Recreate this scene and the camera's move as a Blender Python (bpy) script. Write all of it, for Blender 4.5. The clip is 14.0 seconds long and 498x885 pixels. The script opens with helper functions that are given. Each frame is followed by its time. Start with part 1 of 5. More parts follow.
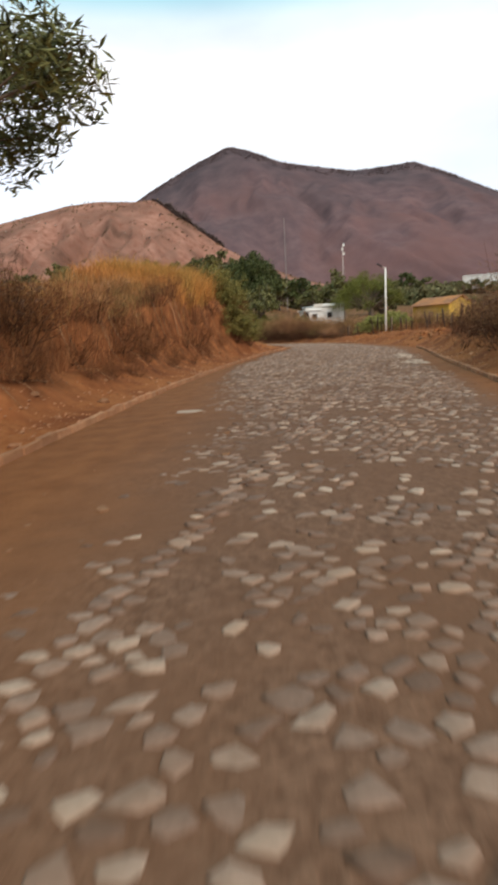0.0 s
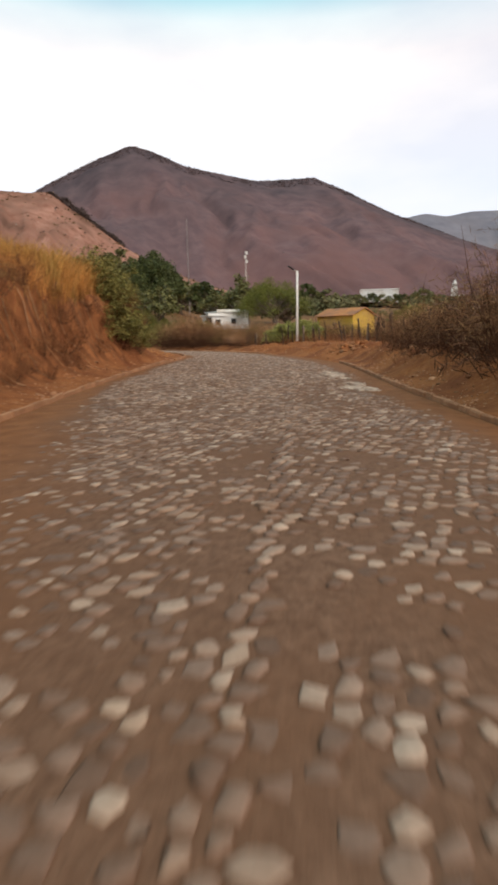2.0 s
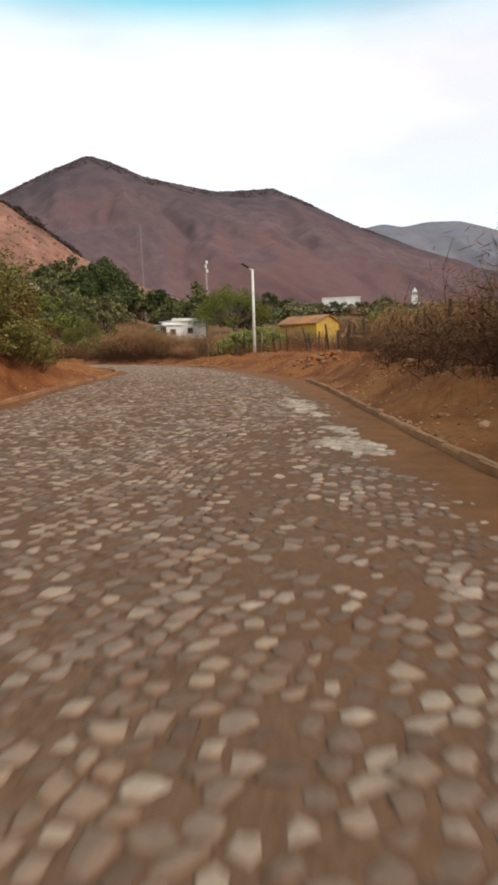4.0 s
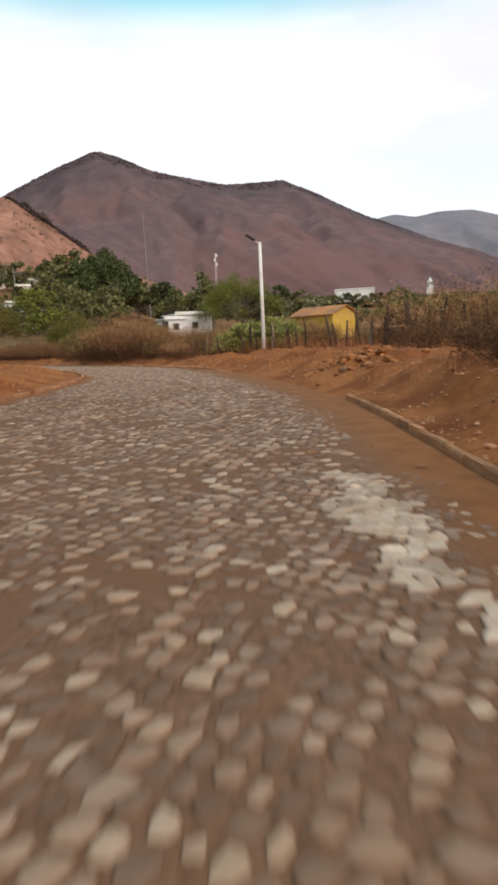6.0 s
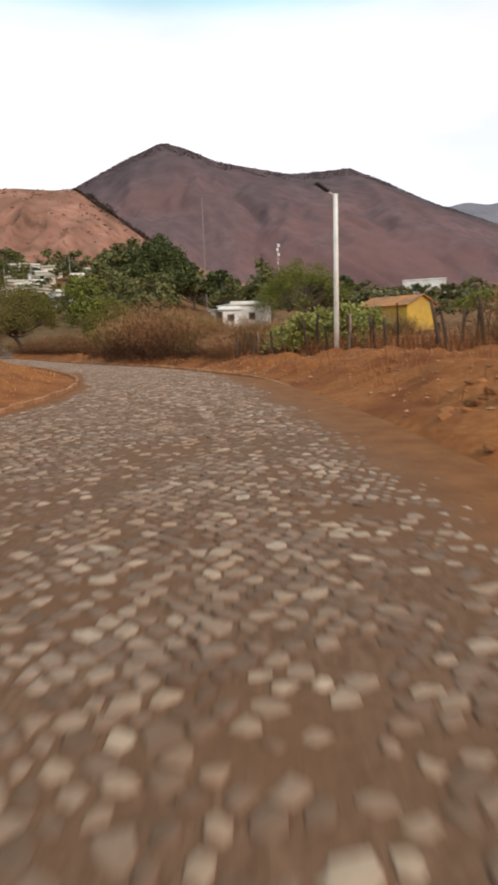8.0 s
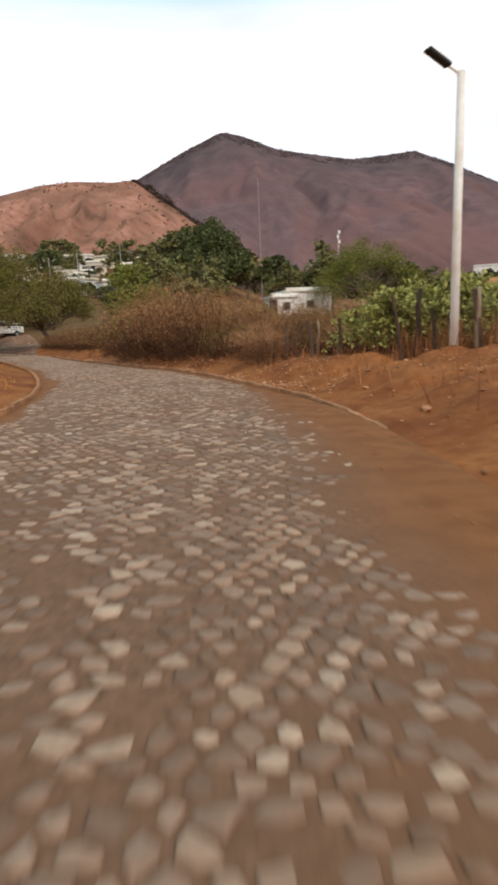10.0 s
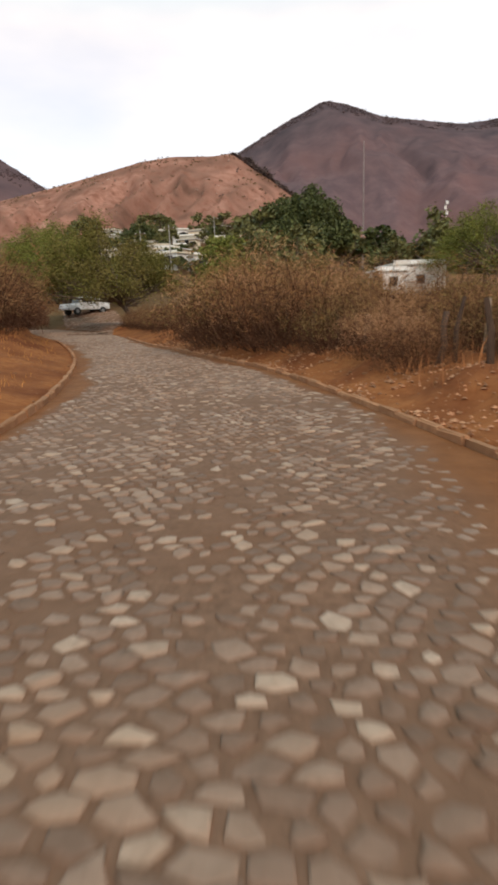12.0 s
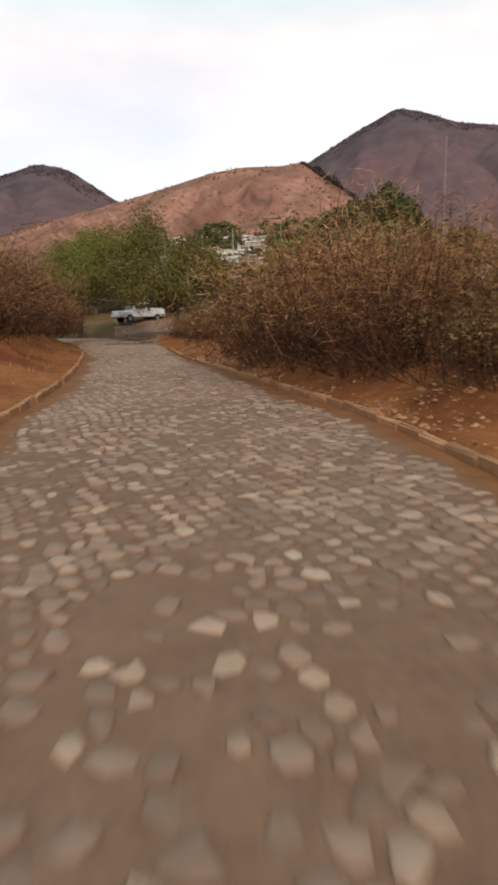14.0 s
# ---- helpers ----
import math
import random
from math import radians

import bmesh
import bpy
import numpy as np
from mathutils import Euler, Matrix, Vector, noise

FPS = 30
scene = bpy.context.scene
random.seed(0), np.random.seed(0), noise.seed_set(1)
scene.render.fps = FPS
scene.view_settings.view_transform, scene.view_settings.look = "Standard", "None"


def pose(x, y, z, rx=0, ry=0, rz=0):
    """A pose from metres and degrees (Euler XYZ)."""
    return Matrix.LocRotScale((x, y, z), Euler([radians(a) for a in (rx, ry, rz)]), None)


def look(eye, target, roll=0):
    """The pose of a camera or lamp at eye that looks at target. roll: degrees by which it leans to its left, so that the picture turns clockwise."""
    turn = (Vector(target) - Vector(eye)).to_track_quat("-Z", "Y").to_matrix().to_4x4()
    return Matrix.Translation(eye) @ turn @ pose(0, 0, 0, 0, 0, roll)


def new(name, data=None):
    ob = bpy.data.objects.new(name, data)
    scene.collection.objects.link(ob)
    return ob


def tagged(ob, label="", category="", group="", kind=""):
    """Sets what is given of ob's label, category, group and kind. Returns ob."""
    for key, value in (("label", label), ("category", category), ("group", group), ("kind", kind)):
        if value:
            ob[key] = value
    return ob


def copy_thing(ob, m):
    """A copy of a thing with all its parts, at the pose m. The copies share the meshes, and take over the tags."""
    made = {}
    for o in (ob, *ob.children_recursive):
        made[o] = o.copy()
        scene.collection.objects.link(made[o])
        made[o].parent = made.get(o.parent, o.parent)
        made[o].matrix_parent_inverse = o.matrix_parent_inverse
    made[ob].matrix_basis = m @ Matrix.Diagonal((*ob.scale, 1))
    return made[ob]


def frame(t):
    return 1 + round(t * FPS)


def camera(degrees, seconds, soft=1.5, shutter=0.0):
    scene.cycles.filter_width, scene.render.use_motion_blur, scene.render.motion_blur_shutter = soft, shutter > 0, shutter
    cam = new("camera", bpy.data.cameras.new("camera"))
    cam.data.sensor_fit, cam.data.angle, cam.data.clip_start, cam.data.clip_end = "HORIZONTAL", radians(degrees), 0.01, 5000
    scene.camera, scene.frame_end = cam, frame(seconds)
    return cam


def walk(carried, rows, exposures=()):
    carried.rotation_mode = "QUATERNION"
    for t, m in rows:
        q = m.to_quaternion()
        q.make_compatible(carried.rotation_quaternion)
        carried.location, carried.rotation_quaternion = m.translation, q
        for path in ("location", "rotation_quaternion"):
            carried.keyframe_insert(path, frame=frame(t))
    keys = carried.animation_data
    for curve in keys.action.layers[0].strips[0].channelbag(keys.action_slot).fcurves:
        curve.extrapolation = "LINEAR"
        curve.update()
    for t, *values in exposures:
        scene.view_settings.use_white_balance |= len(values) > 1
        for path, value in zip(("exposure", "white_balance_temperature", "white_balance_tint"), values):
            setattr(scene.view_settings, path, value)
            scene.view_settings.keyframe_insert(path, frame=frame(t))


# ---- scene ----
cam = camera(48.0, 14.0, soft=3.2, shutter=0.5)

PATH = [
    (0, (-0.678, -2.91, 1.209), (-0.575, -0.95, 0.824), -3.4),
    (0.5, (-0.62, -1.812, 1.232), (-0.441, 0.157, 0.933), -3.7),
    (1, (-0.528, -0.553, 1.262), (-0.301, 1.406, 0.929), -3.8),
    (1.5, (-0.26, 0.914, 1.271), (0.092, 2.857, 0.955), -2.0),
    (2, (0.204, 2.545, 1.245), (0.653, 4.457, 0.865), -1.1),
    (2.5, (0.763, 4.128, 1.264), (1.307, 6.025, 0.937), -0.6),
    (2.7, (1.036, 4.724, 1.263), (1.575, 6.625, 0.953), -1.0),
    (4.8, (3.349, 10.786, 1.209), (3.927, 12.665, 0.838), -2.2),
    (5, (3.581, 11.457, 1.205), (4.102, 13.353, 0.843), -2.4),
    (5.5, (4.219, 13.339, 1.221), (4.743, 15.245, 0.916), -3.7),
    (6, (4.783, 15.167, 1.223), (5.306, 17.063, 0.856), -2.8),
    (6.5, (5.296, 16.966, 1.249), (5.78, 18.872, 0.882), -2.8),
    (7, (5.824, 18.838, 1.262), (6.273, 20.755, 0.909), -2.2),
    (7.5, (6.283, 20.655, 1.303), (6.69, 22.579, 0.942), -4.2),
    (7.7, (6.443, 21.404, 1.306), (6.813, 23.33, 0.916), -3.2),
    (9.8, (7.951, 29.03, 1.231), (8.081, 30.993, 0.875), -3.4),
    (10, (8.003, 29.706, 1.242), (8.122, 31.661, 0.835), -2.7),
    (10.5, (8.072, 31.268, 1.246), (8.131, 33.234, 0.88), -1.2),
    (11, (8.101, 32.526, 1.315), (8.071, 34.5, 0.993), -1.1),
    (11.5, (7.943, 34.003, 1.276), (7.804, 35.955, 0.862), -2.3),
    (12, (7.823, 35.132, 1.297), (7.627, 37.066, 0.827), -2.2),
    (12.5, (7.674, 36.46, 1.291), (7.452, 38.403, 0.872), -1.1),
    (13, (7.497, 37.96, 1.229), (7.214, 39.886, 0.773), -3.1),
    (13.5, (7.26, 39.63, 1.132), (6.888, 41.544, 0.687), -2.4),
    (14, (6.965, 41.165, 1.052), (6.554, 43.075, 0.624), -2.0),
]
walk(cam, [(t, look(eye, target, roll)) for t, eye, target, roll in PATH], [(0.0, 0.0, 7300, 15), (0.5, 0.20, 7300, 15), (1.0, 0.26, 7350, 16), (1.5, 0.30, 7450, 17), (2.0, -0.06, 7550, 18), (2.5, -0.05, 7450, 17), (5.0, 0.05, 7500, 17), (7.0, 0.05, 7550, 18), (10.5, 0.03, 7600, 18), (12.0, -0.07, 7600, 18), (14.0, -0.09, 7600, 18)])

# ---- world and light ----
world = bpy.data.worlds.new("sky")
scene.world = world
world.use_nodes = True
wn, wl = world.node_tree.nodes, world.node_tree.links
sky = wn.new("ShaderNodeTexSky")
sky.sky_type, sky.sun_disc = "NISHITA", False
sky.sun_elevation, sky.sun_rotation = radians(48), radians(150)
sky_gain = wn.new("ShaderNodeVectorMath")
sky_gain.operation = "SCALE"
sky_gain.inputs["Scale"].default_value = 0.20
wl.new(sky.outputs["Color"], sky_gain.inputs[0])
coord = wn.new("ShaderNodeTexCoord")
sep = wn.new("ShaderNodeSeparateXYZ")
wl.new(coord.outputs["Generated"], sep.inputs[0])
veil = wn.new("ShaderNodeValToRGB")           # bright cloud veil, turning blue above about 26 degrees
ramp = veil.color_ramp
ramp.elements[0].position, ramp.elements[0].color = 0.0, (0.96, 0.99, 1.05, 1)
ramp.elements[1].position, ramp.elements[1].color = 1.0, (0.50, 0.80, 0.95, 1)
for p, c in ((0.10, (0.79, 0.915, 1.07, 1)), (0.24, (0.87, 0.985, 1.11, 1)), (0.390, (1.0, 1.05, 1.09, 1)), (0.439, (0.74, 0.95, 1.05, 1)), (0.474, (0.20, 0.66, 0.86, 1)), (0.6, (0.32, 0.70, 0.88, 1))):
    e = ramp.elements.new(p)
    e.color = c
wl.new(sep.outputs["Z"], veil.inputs["Fac"])
cloud = wn.new("ShaderNodeTexNoise")
cloud.inputs["Scale"].default_value, cloud.inputs["Detail"].default_value = 2.2, 5
stretch = wn.new("ShaderNodeMapping")
stretch.inputs["Scale"].default_value = (1, 1, 2.6)
wl.new(coord.outputs["Generated"], stretch.inputs["Vector"])
wl.new(stretch.outputs[0], cloud.inputs["Vector"])
thick = wn.new("ShaderNodeMapRange")
thick.inputs[1].default_value, thick.inputs[2].default_value = 0.35, 0.62
thick.inputs[3].default_value, thick.inputs[4].default_value = 0.62, 0.97
wl.new(cloud.outputs["Fac"], thick.inputs[0])
skymix = wn.new("ShaderNodeMix")
skymix.data_type = "RGBA"
wl.new(thick.outputs[0], skymix.inputs[0])
wl.new(sky_gain.outputs[0], skymix.inputs[6])
wl.new(veil.outputs[0], skymix.inputs[7])
wl.new(skymix.outputs[2], wn["Background"].inputs["Color"])
wn["Background"].inputs["Strength"].default_value = 1.16

sun = new("sun", bpy.data.lights.new("sun", "SUN"))
sun.data.energy, sun.data.angle, sun.data.color = 1.5, radians(14), (1.0, 0.93, 0.84)
sun.matrix_world = look((30, -40, 60), (0, 20, 0))


# ---- materials ----
def mat(name, c1, c2, scale=4.0, c3=None, big=0.35, rough=0.9, bump=0.3, vary="", metal=0.0, spec=0.25, stretch_z=1.0, detail=6.0, depth=0.02, spread=(0.58, 1.4)):
    """A matt, uneven surface: two colours by grain, a third by large patches, and a tint for each piece."""
    m = bpy.data.materials.new(name)
    m.use_nodes = True
    n, l = m.node_tree.nodes, m.node_tree.links
    b = n["Principled BSDF"]
    b.inputs["Metallic"].default_value = metal
    b.inputs["Specular IOR Level"].default_value = spec
    geo = n.new("ShaderNodeNewGeometry")
    mp = n.new("ShaderNodeMapping")
    mp.inputs["Scale"].default_value = (1, 1, stretch_z)
    l.new(geo.outputs["Position"], mp.inputs["Vector"])

    def grain(s, d=detail, lo=0.35, hi=0.65):
        t = n.new("ShaderNodeTexNoise")
        t.inputs["Scale"].default_value, t.inputs["Detail"].default_value, t.inputs["Roughness"].default_value = s, d, 0.62
        l.new(mp.outputs[0], t.inputs["Vector"])
        r = n.new("ShaderNodeMapRange")
        r.inputs[1].default_value, r.inputs[2].default_value = lo, hi
        l.new(t.outputs["Fac"], r.inputs[0])
        return t, r

    def mix(fac, a, c):
        x = n.new("ShaderNodeMix")
        x.data_type = "RGBA"
        l.new(fac, x.inputs[0])
        for k, v in ((6, a), (7, c)):
            if isinstance(v, tuple):
                x.inputs[k].default_value = (*v, 1)
            else:
                l.new(v, x.inputs[k])
        return x.outputs[2]

    t1, r1 = grain(scale)
    col = mix(r1.outputs[0], c1, c2)
    if c3:
        t2, r2 = grain(big, 4, 0.42, 0.66)
        col = mix(r2.outputs[0], col, c3)
    if vary:
        if vary == "island":
            src = geo.outputs["Random Per Island"]
        else:
            src = n.new("ShaderNodeObjectInfo").outputs["Random"]
        v = n.new("ShaderNodeMapRange")
        v.inputs[3].default_value, v.inputs[4].default_value = spread
        l.new(src, v.inputs[0])
        s = n.new("ShaderNodeVectorMath")
        s.operation = "SCALE"
        l.new(col, s.inputs[0])
        l.new(v.outputs[0], s.inputs["Scale"])
        col = s.outputs[0]
    l.new(col, b.inputs["Base Color"])
    rr = n.new("ShaderNodeMapRange")
    rr.inputs[3].default_value, rr.inputs[4].default_value = max(rough - 0.12, 0), min(rough + 0.08, 1)
    l.new(t1.outputs["Fac"], rr.inputs[0])
    l.new(rr.outputs[0], b.inputs["Roughness"])
    if bump:
        bp = n.new("ShaderNodeBump")
        bp.inputs["Strength"].default_value, bp.inputs["Distance"].default_value = bump, depth
        l.new(t1.outputs["Fac"], bp.inputs["Height"])
        l.new(bp.outputs[0], b.inputs["Normal"])
    m["colour"] = col.node.name
    return m


def blend_by(m, attribute, c1, c2, scale):
    """Adds a second soil or painted sheen where the mesh's attribute says so (drifted dirt on the road)."""
    n, l = m.node_tree.nodes, m.node_tree.links
    b = n["Principled BSDF"]
    old = b.inputs["Base Color"].links[0].from_socket
    a = n.new("ShaderNodeAttribute")
    a.attribute_name = attribute
    t = n.new("ShaderNodeTexNoise")
    t.inputs["Scale"].default_value, t.inputs["Detail"].default_value = scale, 6
    geo = n.new("ShaderNodeNewGeometry")
    l.new(geo.outputs["Position"], t.inputs["Vector"])
    soil = n.new("ShaderNodeMix")
    soil.data_type = "RGBA"
    soil.inputs[6].default_value, soil.inputs[7].default_value = (*c1, 1), (*c2, 1)
    sharp = n.new("ShaderNodeMapRange")
    sharp.inputs[1].default_value, sharp.inputs[2].default_value = 0.30, 0.72
    l.new(t.outputs["Fac"], sharp.inputs[0])
    l.new(sharp.outputs[0], soil.inputs[0])
    x = n.new("ShaderNodeMix")
    x.data_type = "RGBA"
    l.new(a.outputs["Fac"], x.inputs[0])
    l.new(old, x.inputs[6])
    l.new(soil.outputs[2], x.inputs[7])
    l.new(x.outputs[2], b.inputs["Base Color"])
    return m


DIRT = mat("red dirt", (0.28, 0.090, 0.030), (0.385, 0.139, 0.052), 7.0, (0.185, 0.054, 0.021), 0.6, 0.95, 0.9, depth=0.035, spec=0.06)
blend_by(DIRT, "valley", (0.12, 0.068, 0.032), (0.21, 0.120, 0.06), 0.4)
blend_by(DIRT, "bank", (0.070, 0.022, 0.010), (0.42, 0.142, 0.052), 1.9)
ROAD = mat("road soil", (0.140, 0.064, 0.035), (0.250, 0.124, 0.073), 20.0, (0.190, 0.085, 0.045), 0.7, 0.85, 0.8, spec=0.12)
# grazing sheen of the far road, painted in as paler soil
blend_by(ROAD, "sheen", (0.235, 0.136, 0.090), (0.345, 0.205, 0.140), 5.0)
blend_by(ROAD, "dirt", (0.205, 0.071, 0.025), (0.305, 0.113, 0.043), 3.0)


def stone_mat(name, source):
    """Dusty cobbles: most brown under a film of soil, some worn pale; grain and fine relief on each."""
    m = mat(name, (1.0, 1.0, 1.0), (0.72, 0.70, 0.68), 16.0, (0.86, 0.78, 0.70), 0.9, 0.68, 0.4, spec=0.28)
    n, l = m.node_tree.nodes, m.node_tree.links
    b = n["Principled BSDF"]
    grain = b.inputs["Base Color"].links[0].from_socket
    if source == "island":
        pick = n.new("ShaderNodeNewGeometry").outputs["Random Per Island"]
    else:
        pick = n.new("ShaderNodeObjectInfo").outputs["Random"]
    ramp = n.new("ShaderNodeValToRGB")
    e = ramp.color_ramp.elements
    e[0].position, e[0].color = 0.0, (0.185, 0.094, 0.056, 1)
    e[1].position, e[1].color = 1.0, (0.58, 0.395, 0.285, 1)
    for p, c in ((0.40, (0.280, 0.158, 0.105, 1)), (0.74, (0.385, 0.232, 0.158, 1)), (0.94, (0.48, 0.310, 0.215, 1))):
        e.new(p).color = c
    l.new(pick, ramp.inputs["Fac"])
    x = n.new("ShaderNodeMix")
    x.data_type, x.blend_type = "RGBA", "MULTIPLY"
    x.inputs[0].default_value = 1.0
    l.new(ramp.outputs[0], x.inputs[6])
    l.new(grain, x.inputs[7])
    l.new(x.outputs[2], b.inputs["Base Color"])
    return m


STONE = stone_mat("river stone", "island")
# the same sheen painted onto the cobbles' colour
blend_by(STONE, "sheen", (0.335, 0.205, 0.142), (0.47, 0.305, 0.215), 6.0)
STONE_ONE = stone_mat("single river stone", "object")
ROCK = mat("field rock", (0.44, 0.205, 0.105), (0.31, 0.130, 0.062), 9.0, (0.45, 0.22, 0.115), 1.5, 0.9, 0.4, "object", spec=0.08)
KERB = mat("kerb stone", (0.48, 0.228, 0.112), (0.33, 0.145, 0.070), 8.0, (0.37, 0.158, 0.072), 1.8, 0.9, 0.5, "object", spread=(0.78, 1.2))
CEMENT = mat("cement patch", (0.62, 0.45, 0.34), (0.44, 0.30, 0.22), 9.0, (0.40, 0.26, 0.18), 2.5, 0.95, 0.3, "island", spec=0.04, spread=(0.7, 1.15))
MOUNT = mat("dry mountain forest", (0.138, 0.082, 0.085), (0.212, 0.125, 0.120), 0.05, (0.200, 0.100, 0.090), 0.0055, 1.0, 0.22, depth=3.0, spec=0.0, detail=10.0)
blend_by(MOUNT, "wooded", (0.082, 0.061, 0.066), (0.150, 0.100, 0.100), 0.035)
# haze of the distance is mixed into this base colour
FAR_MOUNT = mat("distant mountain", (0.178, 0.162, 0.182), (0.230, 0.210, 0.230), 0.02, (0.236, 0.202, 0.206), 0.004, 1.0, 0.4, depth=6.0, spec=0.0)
HILL = mat("bare orange hill", (0.27, 0.115, 0.078), (0.50, 0.245, 0.175), 0.16, (0.180, 0.090, 0.063), 0.040, 1.0, 0.5, depth=2.0, spec=0.0)
TWIG = mat("dry twig", (0.18, 0.098, 0.062), (0.27, 0.16, 0.105), 12.0, None, 1, 0.9, 0, "island")
BARK = mat("grey brown bark", (0.17, 0.115, 0.08), (0.10, 0.065, 0.045), 12.0, (0.22, 0.16, 0.12), 2, 0.95, 0.6, stretch_z=0.25)
STRAW = mat("dry orange grass", (0.70, 0.290, 0.080), (0.50, 0.190, 0.054), 3.0, (0.62, 0.280, 0.082), 0.5, 0.8, 0, "island")
RUST = mat("dead red brown stalk", (0.30, 0.110, 0.045), (0.42, 0.175, 0.070), 3.0, None, 1, 0.9, 0, "island")
GREEN = mat("olive leaf", (0.118, 0.112, 0.036), (0.185, 0.165, 0.056), 3.0, None, 1, 0.6, 0, "island")
DARKGREEN = mat("dark mango leaf", (0.056, 0.068, 0.019), (0.094, 0.102, 0.030), 1.0, None, 1, 0.6, 0, "island")
MESQUITE = mat("feathery green leaf", (0.132, 0.150, 0.032), (0.210, 0.195, 0.048), 2.0, None, 1, 0.8, 0, "island", spec=0.1)
LIME = mat("broad yellow green leaf", (0.38, 0.35, 0.095), (0.21, 0.205, 0.055), 6.0, None, 1, 0.6, 0, "island", spec=0.3)
WOOD = mat("weathered fence wood", (0.062, 0.035, 0.023), (0.115, 0.066, 0.044), 16.0, None, 1, 0.95, 0.6, "object", stretch_z=0.2)
PALEWOOD = mat("bleached fence wood", (0.42, 0.30, 0.21), (0.30, 0.20, 0.135), 16.0, None, 1, 0.9, 0.5, "object", stretch_z=0.2)
STEEL = mat("dull weathered steel", (0.36, 0.30, 0.28), (0.28, 0.22, 0.20), 2.0, None, 1, 0.7, 0.05)
# for dark stems, and for the shade filled in low inside bushes
STEM_SHADE = mat("dark stem and shade twig", (0.078, 0.035, 0.020), (0.130, 0.060, 0.033), 12.0, None, 1, 0.95, 0, "island", spec=0.05)
GALV = mat("white painted steel", (0.90, 0.87, 0.82), (0.84, 0.80, 0.74), 5.0, (0.7, 0.58, 0.47), 1.2, 0.5, 0.05)
BLACK = mat("black plastic", (0.018, 0.018, 0.02), (0.03, 0.03, 0.03), 9.0, None, 1, 0.45, 0.05)
WHITE = mat("whitewashed wall", (0.86, 0.84, 0.80), (0.79, 0.76, 0.71), 0.8, (0.66, 0.58, 0.50), 0.25, 0.9, 0.1)
GREYWALL = mat("bare grey block wall", (0.42, 0.39, 0.36), (0.33, 0.30, 0.28), 1.0, (0.28, 0.24, 0.21), 0.3, 0.95, 0.2)
YELLOW = mat("ochre yellow wall", (0.72, 0.44, 0.075), (0.62, 0.36, 0.06), 0.8, (0.5, 0.30, 0.09), 0.3, 0.9, 0.1)
CLAYROOF = mat("orange clay roof", (0.58, 0.235, 0.085), (0.46, 0.175, 0.065), 1.5, (0.3, 0.14, 0.08), 0.4, 0.9, 0.4)
SHEET = mat("pale sheet roof", (0.74, 0.72, 0.70), (0.62, 0.60, 0.57), 1.0, (0.5, 0.42, 0.36), 0.2, 0.5, 0.1)
DARKHOLE = mat("dark opening", (0.02, 0.018, 0.016), (0.035, 0.03, 0.028), 2.0, None, 1, 0.5, 0)
PAINT = mat("white car paint", (0.78, 0.76, 0.73), (0.70, 0.68, 0.65), 2.0, (0.38, 0.31, 0.26), 0.6, 0.35, 0, spec=0.5)
TYRE = mat("tyre rubber", (0.02, 0.02, 0.02), (0.04, 0.035, 0.03), 20.0, None, 1, 0.9, 0.2)
CHROME = mat("dull wheel metal", (0.45, 0.45, 0.45), (0.35, 0.34, 0.33), 9.0, None, 1, 0.35, 0, metal=0.8)
GLASS = mat("dark car glass", (0.02, 0.025, 0.03), (0.03, 0.035, 0.04), 3.0, None, 1, 0.08, 0, spec=0.6)


# ---- helpers for building ----
def put(name, verts, faces, material, parent=None, label="", smooth=False):
    me = bpy.data.meshes.new(name)
    me.from_pydata([tuple(map(float, v)) for v in verts], [], [tuple(map(int, f)) for f in faces])
    if isinstance(material, (list, tuple)):
        for m in material:
            me.materials.append(m)
    else:
        me.materials.append(material)
    if smooth:
        me.polygons.foreach_set("use_smooth", np.ones(len(me.polygons), bool))
    me.update()
    ob = new(name, me)
    if parent:
        ob.parent = parent
    if label:
        tagged(ob, label)
    return ob


def thing(name, label, category, at=None, group="", kind=""):
    ob = new(name)
    ob.empty_display_size = 0.2
    if at is not None:
        ob.matrix_basis = at
    return tagged(ob, label, category, group, kind)


def part(name, bm, material, parent, label=""):
    me = bpy.data.meshes.new(name)
    bm.to_mesh(me)
    bm.free()
    me.materials.append(material)
    ob = new(name, me)
    ob.parent = parent
    if label:
        tagged(ob, label)
    return ob


def boxes(*specs, bevel=0.0):
    """A bmesh of boxes: centre x, y, z and size x, y, z, with an optional matrix."""
    bm = bmesh.new()
    for s in specs:
        m = Matrix.Translation(s[:3]) @ (s[6] if len(s) > 6 else Matrix()) @ Matrix.Diagonal((*s[3:6], 1))
        bmesh.ops.create_cube(bm, size=1, matrix=m)
    if bevel:
        bmesh.ops.bevel(bm, geom=bm.edges[:], offset=bevel, segments=2, affect="EDGES", profile=0.6)
    return bm


